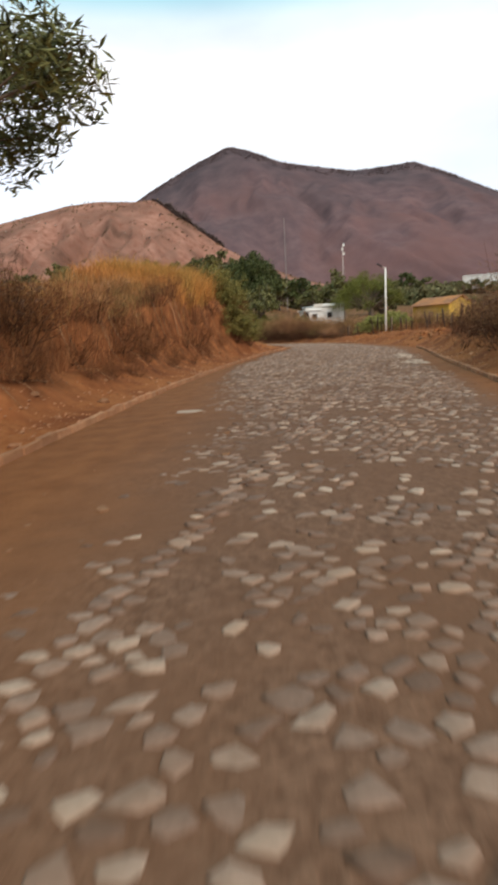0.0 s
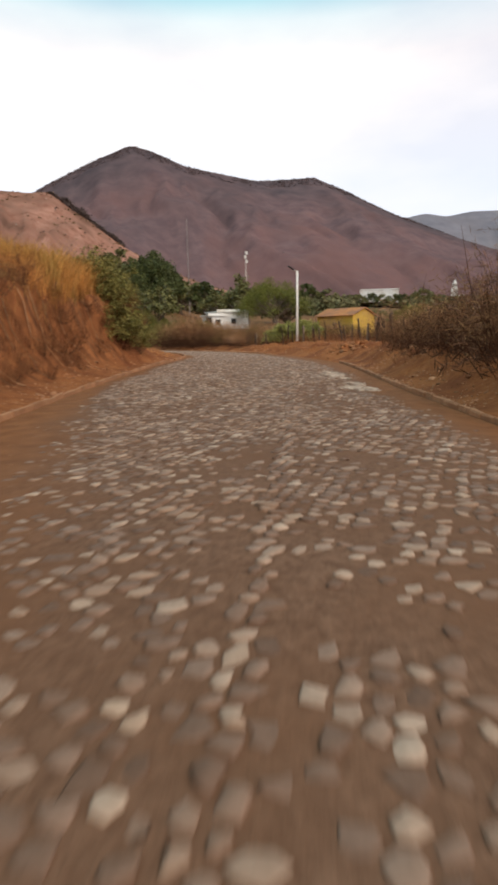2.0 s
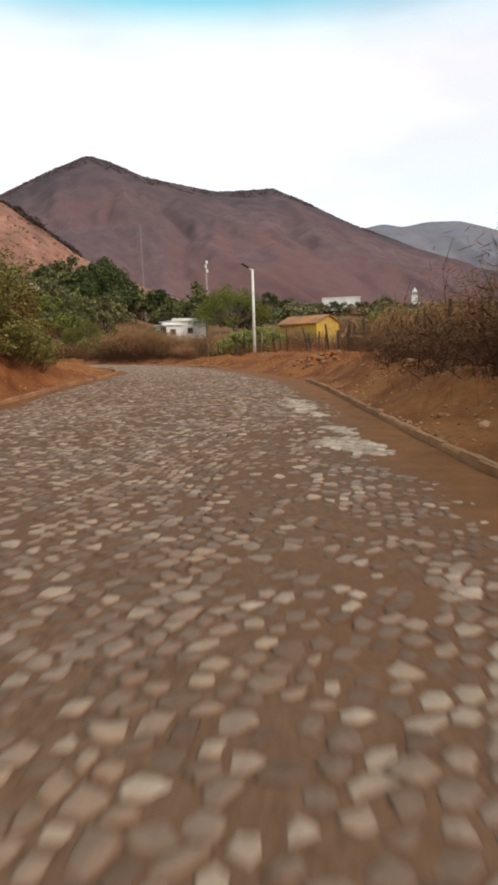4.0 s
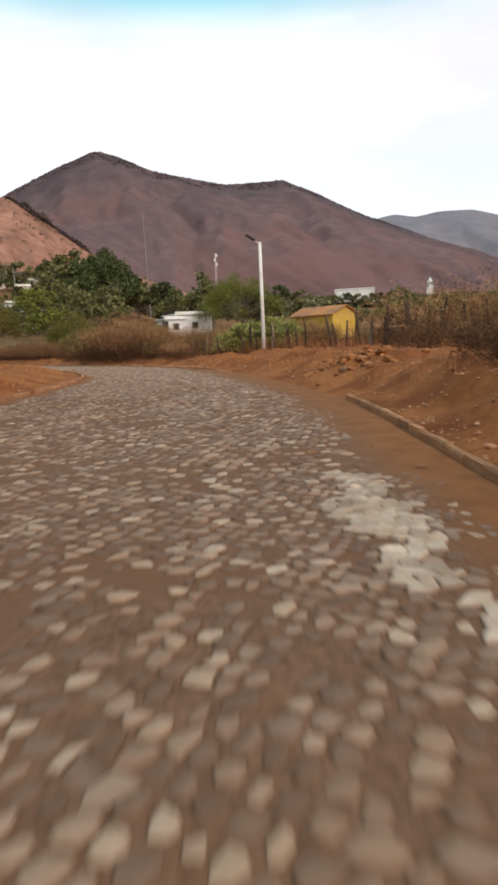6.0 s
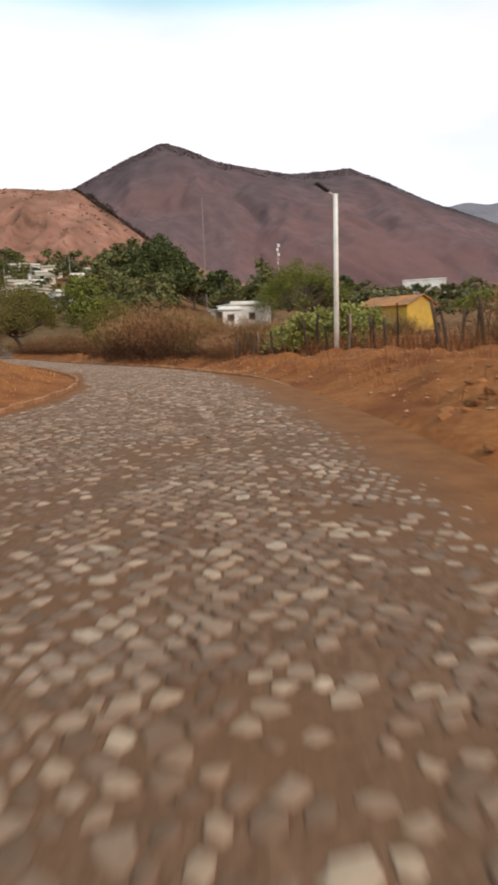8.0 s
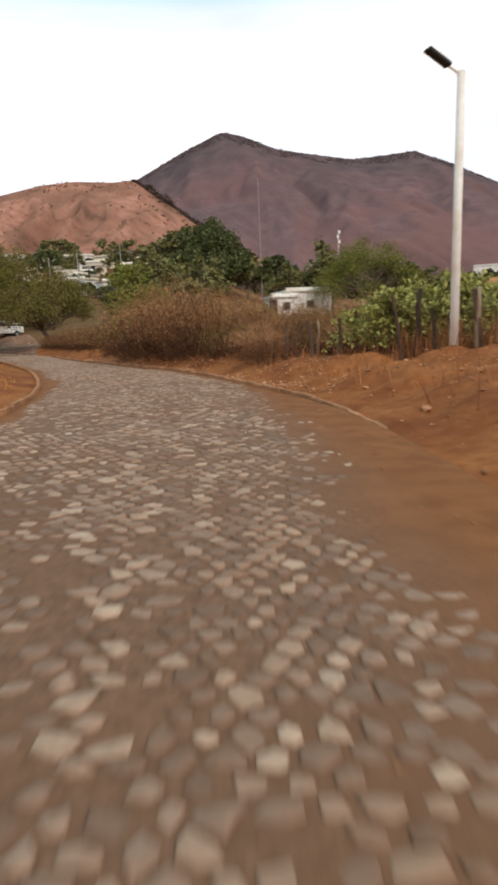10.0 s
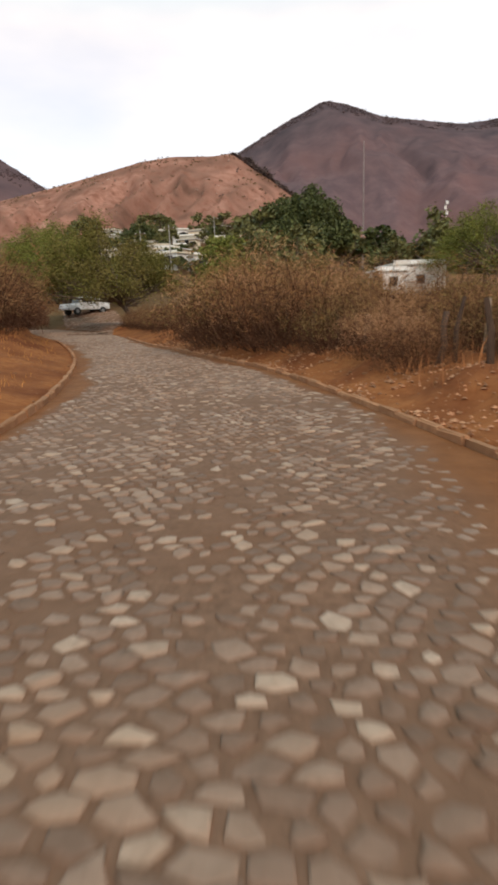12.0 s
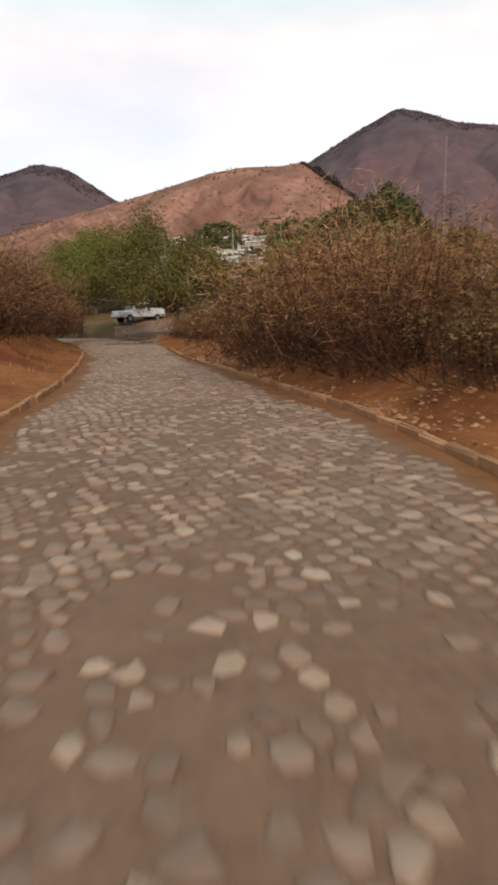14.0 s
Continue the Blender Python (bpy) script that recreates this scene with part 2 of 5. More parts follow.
def tubes(paths, sides=5):
    """Tapered tubes along paths of (point, radius) rows, as vertices and faces."""
    vs, fs = [], []
    for path in paths:
        pts = np.array([p for p, _ in path], float)
        tang = np.gradient(pts, axis=0)
        first = len(vs)
        for (p, r), t in zip(path, tang):
            t = t / (np.linalg.norm(t) + 1e-9)
            a = np.cross(t, (0.3, 0.9, 0.2))
            a /= np.linalg.norm(a) + 1e-9
            b = np.cross(t, a)
            for k in range(sides):
                w = 2 * math.pi * k / sides
                vs.append(np.asarray(p) + r * (math.cos(w) * a + math.sin(w) * b))
        for i in range(len(path) - 1):
            for k in range(sides):
                q, s = first + i * sides + k, first + i * sides + (k + 1) % sides
                fs.append((q, s, s + sides, q + sides))
        if sides < 4:
            continue
        fs.append(tuple(range(first, first + sides))[::-1])
        fs.append(tuple(range(first + (len(path) - 1) * sides, first + len(path) * sides)))
    return vs, fs


def leaves(centres, size, rng, up=0.3, long=1.8):
    """Small bent leaves, two triangles each, turned at random."""
    n = len(centres)
    a = rng.normal(size=(n, 3))
    a[:, 2] *= 1 - up
    a /= np.linalg.norm(a, axis=1)[:, None]
    b = np.cross(a, rng.normal(size=(n, 3)))
    b /= np.linalg.norm(b, axis=1)[:, None] + 1e-9
    s = size * rng.uniform(0.6, 1.4, n)[:, None]
    c = np.asarray(centres)
    dip = np.cross(a, b) * s * 0.25
    v = np.stack([c - a * s * long / 2, c + b * s / 2 + dip, c + a * s * long / 2, c - b * s / 2 + dip], 1).reshape(-1, 3)
    i = np.arange(n)[:, None] * 4
    f = np.concatenate([i + (0, 1, 2), i + (0, 2, 3)])
    return v, f


def lattice(ix, iy, seed):
    h = np.sin(ix * 127.1 + iy * 311.7 + seed * 74.7) * 43758.5453
    return h - np.floor(h)


def fbm(x, y, seed=0, octaves=4, gain=0.5):
    """Smooth random relief between about -1 and 1."""
    x, y = np.broadcast_arrays(np.asarray(x, float), np.asarray(y, float))
    out, amp, total = np.zeros(x.shape), 1.0, 0.0
    for o in range(octaves):
        ix, iy = np.floor(x), np.floor(y)
        fx, fy = x - ix, y - iy
        fx, fy = fx * fx * (3 - 2 * fx), fy * fy * (3 - 2 * fy)
        k = seed + 17 * o
        a = lattice(ix, iy, k) * (1 - fx) + lattice(ix + 1, iy, k) * fx
        b = lattice(ix, iy + 1, k) * (1 - fx) + lattice(ix + 1, iy + 1, k) * fx
        out += amp * (2 * (a * (1 - fy) + b * fy) - 1)
        total += amp
        x, y, amp = x * 2.03 + 5.1, y * 2.03 + 9.7, amp * gain
    return out / total


def step(a, b, x):
    t = np.clip((np.asarray(x, float) - a) / (b - a), 0, 1)
    return t * t * (3 - 2 * t)


# ---- the lie of the land ----
def curve(points):
    """A smooth line through a few points, x as a function of y."""
    p = np.array(points, float)
    ys = np.arange(p[0, 1], p[-1, 1], 0.25)
    xs = np.interp(ys, p[:, 1], p[:, 0])
    k = np.ones(15) / 15
    for _ in range(2):
        xs = np.convolve(np.pad(xs, 7, mode="reflect", reflect_type="odd"), k, "valid")
    return lambda y: np.interp(y, ys, xs)


LEFT = curve([(-11, -60), (-4.5, -6), (-3.0, 3), (-1.85, 10.5), (0.1, 19.9), (2.3, 28.9), (4.25, 35), (4.65, 38.5), (4.35, 41.8), (3.5, 44.9), (1.8, 49.8), (0.0, 53.8), (-3.2, 60.3), (-6.8, 66.5), (-11.5, 74), (-19, 83), (-32, 96), (-42, 104)])
RIGHT = curve([(-4, -60), (2.2, -6), (4.0, 4.5), (5.65, 11), (7.1, 16.4), (8.5, 21), (9.6, 25.2), (9.98, 30), (10.1, 35), (10.02, 37.6), (9.48, 39.8), (8.92, 41.6), (8.15, 43.9), (7.58, 46), (6.8, 47.7), (4.45, 52.1), (1.35, 57.8), (-1.4, 64.2), (-4.1, 69.8), (-8.5, 77), (-15.5, 86.5), (-28, 100), (-34, 106)])


def ground_z(x, y):
    x, y = np.broadcast_arrays(np.asarray(x, float), np.asarray(y, float))
    u, v = LEFT(y) - x, x - RIGHT(y)
    rough = 0.07 * fbm(x * 0.9, y * 0.9, 3) + 0.035 * fbm(x * 3.1, y * 3.1, 4, 3)
    hb = 2.25 + 1.1 * step(14, 21, y) - 2.0 * step(28.6, 32.8, y) - 1.0 * step(30.3, 35, y) + 0.45 * step(46, 58, y) + 0.1 * fbm(y * 0.25, 0 * y, 8)
    foot = 1.25 - 0.55 * step(22, 30, y) + 0.35 * fbm(y * 0.35, 3 + 0 * y, 9)
    gully = 0.55 * fbm(y * 0.8, u * 0.25, 12) * step(0.6, 1.6, u) * (1 - step(3, 6, u))
    zl = 0.03 + 0.16 * step(0.2, 1.4, u) + hb * (0.27 * step(foot - 0.3, foot + 0.9, u) + 0.48 * step(foot + 0.65, foot + 1.2 + 0.6 * gully, u) + 0.25 * step(foot + 0.8, foot + 5, u)) + rough * step(0.1, 0.8, u) * 1.3
    zl = zl + 0.40 * fbm(y * 1.25, u * 0.9, 14, 3) * step(foot - 0.2, foot + 0.5, u) * (1 - step(foot + 1.6, foot + 2.6, u)) * np.clip(hb / 2, 0, 1)
    hr = 0.55 - 0.05 * step(20, 30, y) - 0.22 * step(38, 44, y)
    wide = 1.7 + 1.3 * step(24, 28, y) - 1.5 * step(38, 43, y)
    mound = 0.22 * np.exp(-((x - 11.2) ** 2 + (y - 28.4) ** 2) / 3.0) + 0.16 * np.exp(-((x - 12.3) ** 2 + (y - 31.5) ** 2) / 4.0)
    lot = (0.17 * fbm(x * 1.7, y * 1.9, 71, 3) + 0.07 * np.abs(fbm(x * 0.8, y * 0.8, 72, 3))) * step(0.4, 1.2, v) * (1 - step(8, 14, v)) * step(5, 9, y) * (1 - step(60, 64, y))
    clods = 0.10 * np.maximum(fbm(x * 3.4, y * 3.4, 75, 3), 0) + 0.16 * np.maximum(fbm(x * 1.3, y * 2.1, 76, 3) - 0.15, 0)
    lot = lot + clods * step(0.5, 1.4, v) * (1 - step(7, 11, v)) * step(9, 13, y) * (1 - step(40, 44, y))
    gate = step(25, 26.5, y) * (1 - step(35.2, 36.6, y))
    zr = 0.04 - 0.066 * gate + 0.06 * gate * step(0.15, 0.9, v) + lot + hr * step(0.2, wide, v) + rough * step(0.1, 0.8, v) * 1.4 + mound
    bed = -0.07 + 0.03 * gate * step(-0.5, -0.25, v)
    z = np.where((u < 0) & (v < 0), bed, np.where(u >= 0, zl, zr))
    on = (u < 0.12) & (v < 0.12)
    z = np.where(on, bed, z)
    side = step(2, 28, x)
    rise = (1 - side) * np.minimum(0.19 * np.maximum(y - 88, 0), 21) + side * 0.075 * np.clip(y - 88, 0, 330)
    return z + rise + step(60, 140, y) * 0.8 * fbm(x * 0.03, y * 0.03, 21)


def dirtiness(x, y):
    """How deeply drifted soil covers the paving, 0 to 1."""
    u, v = x - LEFT(y), RIGHT(y) - x
    n = fbm(x * 0.7, y * 0.45, 31) * 0.5 + fbm(x * 2.3, y * 1.6, 32) * 0.3
    wl = 2.3 - 1.7 * step(5, 17, y) - 0.25 * step(34, 40, y)
    wr = 0.85 + 0.3 * step(18, 24, y) - 0.8 * step(37.5, 43, y)
    return np.clip(np.maximum(1 - step(wl * 0.35, wl * 1.25, u + n * 0.8), 1 - step(wr * 0.35, wr * 1.35, v + n * 0.8)) + 0.42 * n, 0, 1)


def painted_sheen(x, y):
    """Grazing sheen painted as pale colour, more towards the bend, 0 to 1."""
    return np.clip(step(18, 68, y) * (0.75 + 0.5 * fbm(x * 0.5, y * 0.35, 34, 3)), 0, 1)


def road_z(x, y):
    s = (x - LEFT(y)) / (RIGHT(y) - LEFT(y))
    return 0.045 * (1 - (2 * s - 1) ** 2) - 0.02 + 0.012 * fbm(x * 1.3, y * 1.3, 41, 3)


def spaced(lo, a, b, hi, d, grow=1.09):
    """Grid lines: d apart between a and b, wider and wider out to lo and hi."""
    mid = list(np.arange(a, b, d))
    out, s = [], d
    q = mid[-1]
    while q < hi:
        s *= grow
        q += s
        out.append(q)
    back, s = [], d
    q = mid[0]
    while q > lo:
        s *= grow
        q -= s
        back.append(q)
    return np.array(back[::-1] + mid + out)


def sheet(xs, ys, z):
    n, m = len(xs), len(ys)
    gx, gy = np.meshgrid(xs, ys)
    v = np.stack([gx, gy, z(gx, gy)], -1).reshape(-1, 3)
    i = (np.arange(m - 1)[:, None] * n + np.arange(n - 1)).ravel()
    return v, np.stack([i, i + 1, i + n + 1, i + n], 1)


xs, ys = spaced(-3200, -8, 20, 3200, 0.18), spaced(-3200, -4, 60, 3600, 0.19)
v, f = sheet(xs, ys, ground_z)
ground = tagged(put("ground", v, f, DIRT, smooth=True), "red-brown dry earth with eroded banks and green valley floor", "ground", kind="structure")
a = ground.data.attributes.new("valley", "FLOAT", "POINT")
a.data.foreach_set("value", (step(72, 92, v[:, 1]) * np.clip(0.8 + 0.5 * fbm(v[:, 0] * 0.02, v[:, 1] * 0.02, 5), 0, 1)).astype(np.float32))

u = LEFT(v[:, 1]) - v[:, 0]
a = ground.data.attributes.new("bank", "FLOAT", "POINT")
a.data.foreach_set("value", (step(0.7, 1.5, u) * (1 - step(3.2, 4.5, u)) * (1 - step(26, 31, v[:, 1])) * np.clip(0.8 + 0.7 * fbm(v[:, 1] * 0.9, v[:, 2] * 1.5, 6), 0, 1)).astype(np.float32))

cross = np.linspace(0, 1, 46)
rows = np.concatenate([np.arange(-58, -6, 1.0), np.arange(-6, 66, 0.2), np.arange(66, 99, 0.7)])
sx = LEFT(rows)[:, None] + (RIGHT(rows) - LEFT(rows))[:, None] * cross
sy = np.repeat(rows[:, None], len(cross), 1)
v = np.stack([sx, sy, road_z(sx, sy)], -1).reshape(-1, 3)
i = (np.arange(len(rows) - 1)[:, None] * len(cross) + np.arange(len(cross) - 1)).ravel()
road = tagged(put("road", v, np.stack([i, i + 1, i + len(cross) + 1, i + len(cross)], 1), ROAD, smooth=True), "cobbled road bedded in brown soil with drifted dirt edges", "road", kind="structure")
a = road.data.attributes.new("dirt", "FLOAT", "POINT")
a.data.foreach_set("value", dirtiness(v[:, 0], v[:, 1]).astype(np.float32))
a = road.data.attributes.new("sheen", "FLOAT", "POINT")
a.data.foreach_set("value", painted_sheen(v[:, 0], v[:, 1]).astype(np.float32))


# a worn dirt lane runs straight on from the road to the parked truck
LANE = curve([(-4.9, 68), (-7.6, 77), (-10.4, 84), (-12.8, 90), (-15.5, 96)])
rows = np.arange(68.5, 95, 0.5)
half = 1.6 + 1.6 * step(70, 90, rows)
sx = LANE(rows)[:, None] + half[:, None] * np.linspace(-1, 1, 15)
sy = np.repeat(rows[:, None], 15, 1)
lift = np.array([-0.12] + [0.04] * 13 + [-0.12])
v = np.stack([sx, sy, np.maximum(ground_z(sx, sy), road_z(sx, sy) * (sy < 72) - 5.0 * (sy >= 72)) + lift], -1).reshape(-1, 3)
i = (np.arange(len(rows) - 1)[:, None] * 15 + np.arange(14)).ravel()
tagged(put("dirt_lane", v, np.stack([i, i + 1, i + 16, i + 15], 1), ROAD, smooth=True), "pale trodden dirt lane to the parked truck", "lane", kind="structure")


# ---- mountains ----
def mountain(name, label, ridge, material, foot, slope, seed, dx, back=60, carve=0.15, rows_n=110, grain=0.2):
    """A range with the given crest; spurs and gullies run down to the foot in front."""
    r = np.array(ridge, float)
    xs = np.arange(r[0, 0], r[-1, 0], dx)
    crest_y, crest_z = np.interp(xs, r[:, 0], r[:, 1]), np.interp(xs, r[:, 0], r[:, 2])
    k = np.hanning(9)
    k /= k.sum()
    crest_z = np.convolve(np.pad(crest_z, 4, mode="edge"), k, "valid")
    span = (crest_z.max() - foot) / slope
    t = np.concatenate([-np.linspace(1, 0, 6)[:-1] * back / span, np.linspace(0, 1, rows_n) ** 1.15])
    vs, wooded = [], []
    for q in t:
        y = crest_y - q * span
        fall = np.clip(q, 0, 1)
        h = foot + (crest_z - foot) * ((1 - fall) ** 1.18 if q >= 0 else 1 + 0.8 * q)
        spur = fbm(xs / (span * grain) + 0.6 * fbm(xs / (span * 0.3), y / (span * 0.3), seed + 5), y / (span * 0.85), seed, 5, 0.5)
        rid = 1 - 2 * np.abs(spur)
        h = h + (crest_z - foot) * carve * (rid - 0.9) * (step(0.0, 0.35, fall) * (1 - step(0.8, 1, fall)))
        h = h + (crest_z - foot) * 0.006 * fbm(xs / (span * 0.07), y / (span * 0.10), seed + 9, 3) * step(0.0, 0.04, fall)
        vs.append(np.stack([xs, y, h], 1))
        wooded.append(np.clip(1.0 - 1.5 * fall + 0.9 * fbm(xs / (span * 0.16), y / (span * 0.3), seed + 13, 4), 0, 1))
    n = len(xs)
    i = (np.arange(len(t) - 1)[:, None] * n + np.arange(n - 1)).ravel()
    ob = put(name, np.concatenate(vs), np.stack([i, i + n, i + n + 1, i + 1], 1), material, smooth=True)
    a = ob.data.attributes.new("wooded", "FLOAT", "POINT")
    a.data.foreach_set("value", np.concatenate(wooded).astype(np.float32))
    return tagged(ob, label, "mountain", kind="structure")


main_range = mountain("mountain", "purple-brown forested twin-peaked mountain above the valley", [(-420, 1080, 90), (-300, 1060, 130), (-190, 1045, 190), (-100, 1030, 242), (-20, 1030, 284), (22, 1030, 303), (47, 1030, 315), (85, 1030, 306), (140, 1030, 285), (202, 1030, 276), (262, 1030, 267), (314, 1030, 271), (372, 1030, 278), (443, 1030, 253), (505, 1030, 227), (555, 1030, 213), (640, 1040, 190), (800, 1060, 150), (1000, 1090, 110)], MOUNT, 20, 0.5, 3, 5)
mountain("mountain", "grey mountain range far off, haze painted into its colour", [(300, 1650, 220), (600, 1620, 280), (760, 1600, 318), (854, 1600, 328), (930, 1600, 346), (1000, 1600, 338), (1084, 1600, 356), (1205, 1600, 363), (1294, 1600, 349), (1500, 1620, 320), (1900, 1650, 260)], FAR_MOUNT, 20, 0.45, 14, 9)
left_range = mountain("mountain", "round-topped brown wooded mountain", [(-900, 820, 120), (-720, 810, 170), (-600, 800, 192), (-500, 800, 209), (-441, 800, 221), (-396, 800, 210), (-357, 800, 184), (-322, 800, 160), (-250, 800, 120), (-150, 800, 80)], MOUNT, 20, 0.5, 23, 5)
hill = mountain("hill", "bare terracotta-coloured hill with scattered scrub", [(-420, 480, 50), (-300, 460, 68), (-230, 455, 80), (-172, 450, 88), (-131, 450, 96), (-102, 450, 102), (-79, 450, 104), (-51, 450, 102.5), (-38, 450, 104), (-24, 450, 93), (-10, 450, 84), (12, 450, 67), (40, 450, 52), (90, 450, 34), (150, 455, 20)], HILL, 14, 0.42, 31, 2, 40, 0.17, 110, 0.12)
tagged(hill, category="hill")


def woods(name, label, ob, n, size, material, seed, crest_share=0.3, tight=1.0, span=None, tall=0.0):
    """Scrub and small trees, too far off to count, standing on a mountain's mesh."""
    rng = np.random.default_rng(seed)
    me = ob.data
    co = np.empty(len(me.vertices) * 3)
    me.vertices.foreach_get("co", co)
    co = co.reshape(-1, 3)
    corner = np.empty(len(me.loops), int)
    me.loops.foreach_get("vertex_index", corner)
    quad = co[corner.reshape(-1, 4)]
    mid = quad.mean(1)
    if span:
        quad = quad[(mid[:, 0] > span[0]) & (mid[:, 0] < span[1]) & (mid[:, 2] > span[2]) & (mid[:, 2] < span[3])]
        mid = quad.mean(1)
    high = np.argsort(-mid[:, 1])[: len(mid) // 6]
    clump = fbm(mid[high, 0] / (size * 16), mid[high, 1] / (size * 16), seed + 3, 3) + rng.normal(0, 0.22, len(high)) > -0.02
    high = high[clump]
    keep = fbm(mid[:, 0] / (size * 14), mid[:, 1] / (size * 14), seed, 3) + rng.normal(0, 0.25, len(mid)) > 0.28 * tight
    face = np.concatenate([rng.choice(np.flatnonzero(keep), n), rng.choice(high, int(n * crest_share))])
    q, a, b = quad[face], rng.random((len(face), 1)), rng.random((len(face), 1))
    pick = (q[:, 0] * (1 - a) + q[:, 3] * a) * (1 - b) + (q[:, 1] * (1 - a) + q[:, 2] * a) * b
    spots = np.repeat(pick, 4, axis=0) + rng.normal(0, size * 0.55, (len(pick) * 4, 3)) * (1.2, 1.2, 0.5) + (0, 0, size * 0.4)
    grow = np.repeat(rng.uniform(0.5, 1.0, len(pick)) ** 1.5 * 1.6, 4)[:, None]
    spots = np.repeat(pick, 4, axis=0) + (spots - np.repeat(pick, 4, axis=0)) * grow
    lush = np.clip(0.55 + 1.1 * fbm(pick[:, 0] / 9, pick[:, 1] / 9, seed + 6, 3), 0.05, 1.3)
    if span:                                 # lower towards both ends
        lush = lush * np.sin(math.pi * np.clip((pick[:, 0] - span[0]) / (span[1] - span[0]), 0, 1))
    spots[:, 2] += tall * rng.random(len(spots)) * np.repeat(rng.uniform(0.3, 1.0, len(pick)) * lush, 4)
    v, f = leaves(spots, size, rng, long=1.2)
    return tagged(put(name, v, f, material), label, "woods", kind="stuff")


# ---- scrub on the slopes ----
SCRUB = mat("leafless purple scrub", (0.118, 0.084, 0.084), (0.172, 0.118, 0.113), 0.08, None, 1, 1.0, 0, "island", spec=0.0)
HILLSCRUB = mat("dusty hill scrub", (0.17, 0.105, 0.055), (0.23, 0.145, 0.08), 0.2, None, 1, 1.0, 0, "island", spec=0.0)
woods("mountain_scrub", "leafless purple-brown scrub on the twin-peaked mountain", main_range, 10, 1.35, SCRUB, 61, 700, -0.5)
woods("mountain_scrub", "leafless brown scrub on the round mountain", left_range, 10, 1.1, SCRUB, 62, 520, -0.5)
woods("hill_scrub", "sparse dusty scrub on the bare hill", hill, 1300, 0.85, HILLSCRUB, 63, 0.4, 1.3)
OAK = mat("dark hill oak", (0.100, 0.076, 0.068), (0.165, 0.115, 0.100), 0.3, None, 1, 1.0, 0, "island", spec=0.0)
woods("hill_woods", "dark olive trees along the crest of the bare hill", hill, 10, 1.0, OAK, 64, 560, -0.9, (-40, 12, 60, 999), 11.0)
PALE = mat("pale outcrop", (0.50, 0.36, 0.29), (0.40, 0.27, 0.21), 0.5, None, 1, 1.0, 0, "island", spec=0.0)
woods("hill_rocks", "pale rock outcrops on the bare hill", hill, 70, 0.9, PALE, 67, 0.0, 1.2, (-240, -30, 35, 999))


# ---- kerbs ----
def kerb_piece(seed):
    rng = np.random.default_rng(seed)
    bm = boxes((0, 0, -0.01, 0.47, 0.085, 0.2), bevel=0.022)
    for q in bm.verts:
        q.co += Vector(rng.normal(0, 0.006, 3))
    me = bpy.data.meshes.new("kerbstone")
    bm.to_mesh(me)
    bm.free()
    me.materials.append(KERB)
    return me


KERB_MESHES = [kerb_piece(s) for s in range(5)]


def kerb(name, label, side, y0, y1, off, rng, sink, fade=0.0):
    ob = thing(name, label, "kerb", kind="structure")
    y = y0
    while y < y1:
        x = float(side(y)) + off
        slope = float(side(y + 0.3) - side(y - 0.3)) / 0.6
        if rng.random() > 0.004:
            k = new("kerbstone", KERB_MESHES[rng.integers(5)])
            k.parent = ob
            k.matrix_basis = pose(x + rng.normal(0, 0.008), y, rng.normal(sink - fade * max(0, 39.2 - y) / 2.8, 0.008), rng.normal(0, 1.6), rng.normal(0, 0.9), math.degrees(math.atan2(1, slope)) + rng.normal(0, 1.0)) @ Matrix.Diagonal((1.04, 1, 1, 1))
        y += 0.47 / math.sqrt(1 + slope * slope)
    return ob


rng = np.random.default_rng(5)
kerb("kerb", "low dusty stone kerb along the cobbled road below the bank", LEFT, -6, 62, -0.04, rng, -0.012)
kerb("kerb", "low dusty stone kerb half buried in red dirt", RIGHT, -4, 25.2, 0.06, rng, -0.022)
kerb("kerb", "low dusty stone kerb round the bend below the thicket", RIGHT, 36.4, 64, 0.05, rng, -0.036, 0.085)


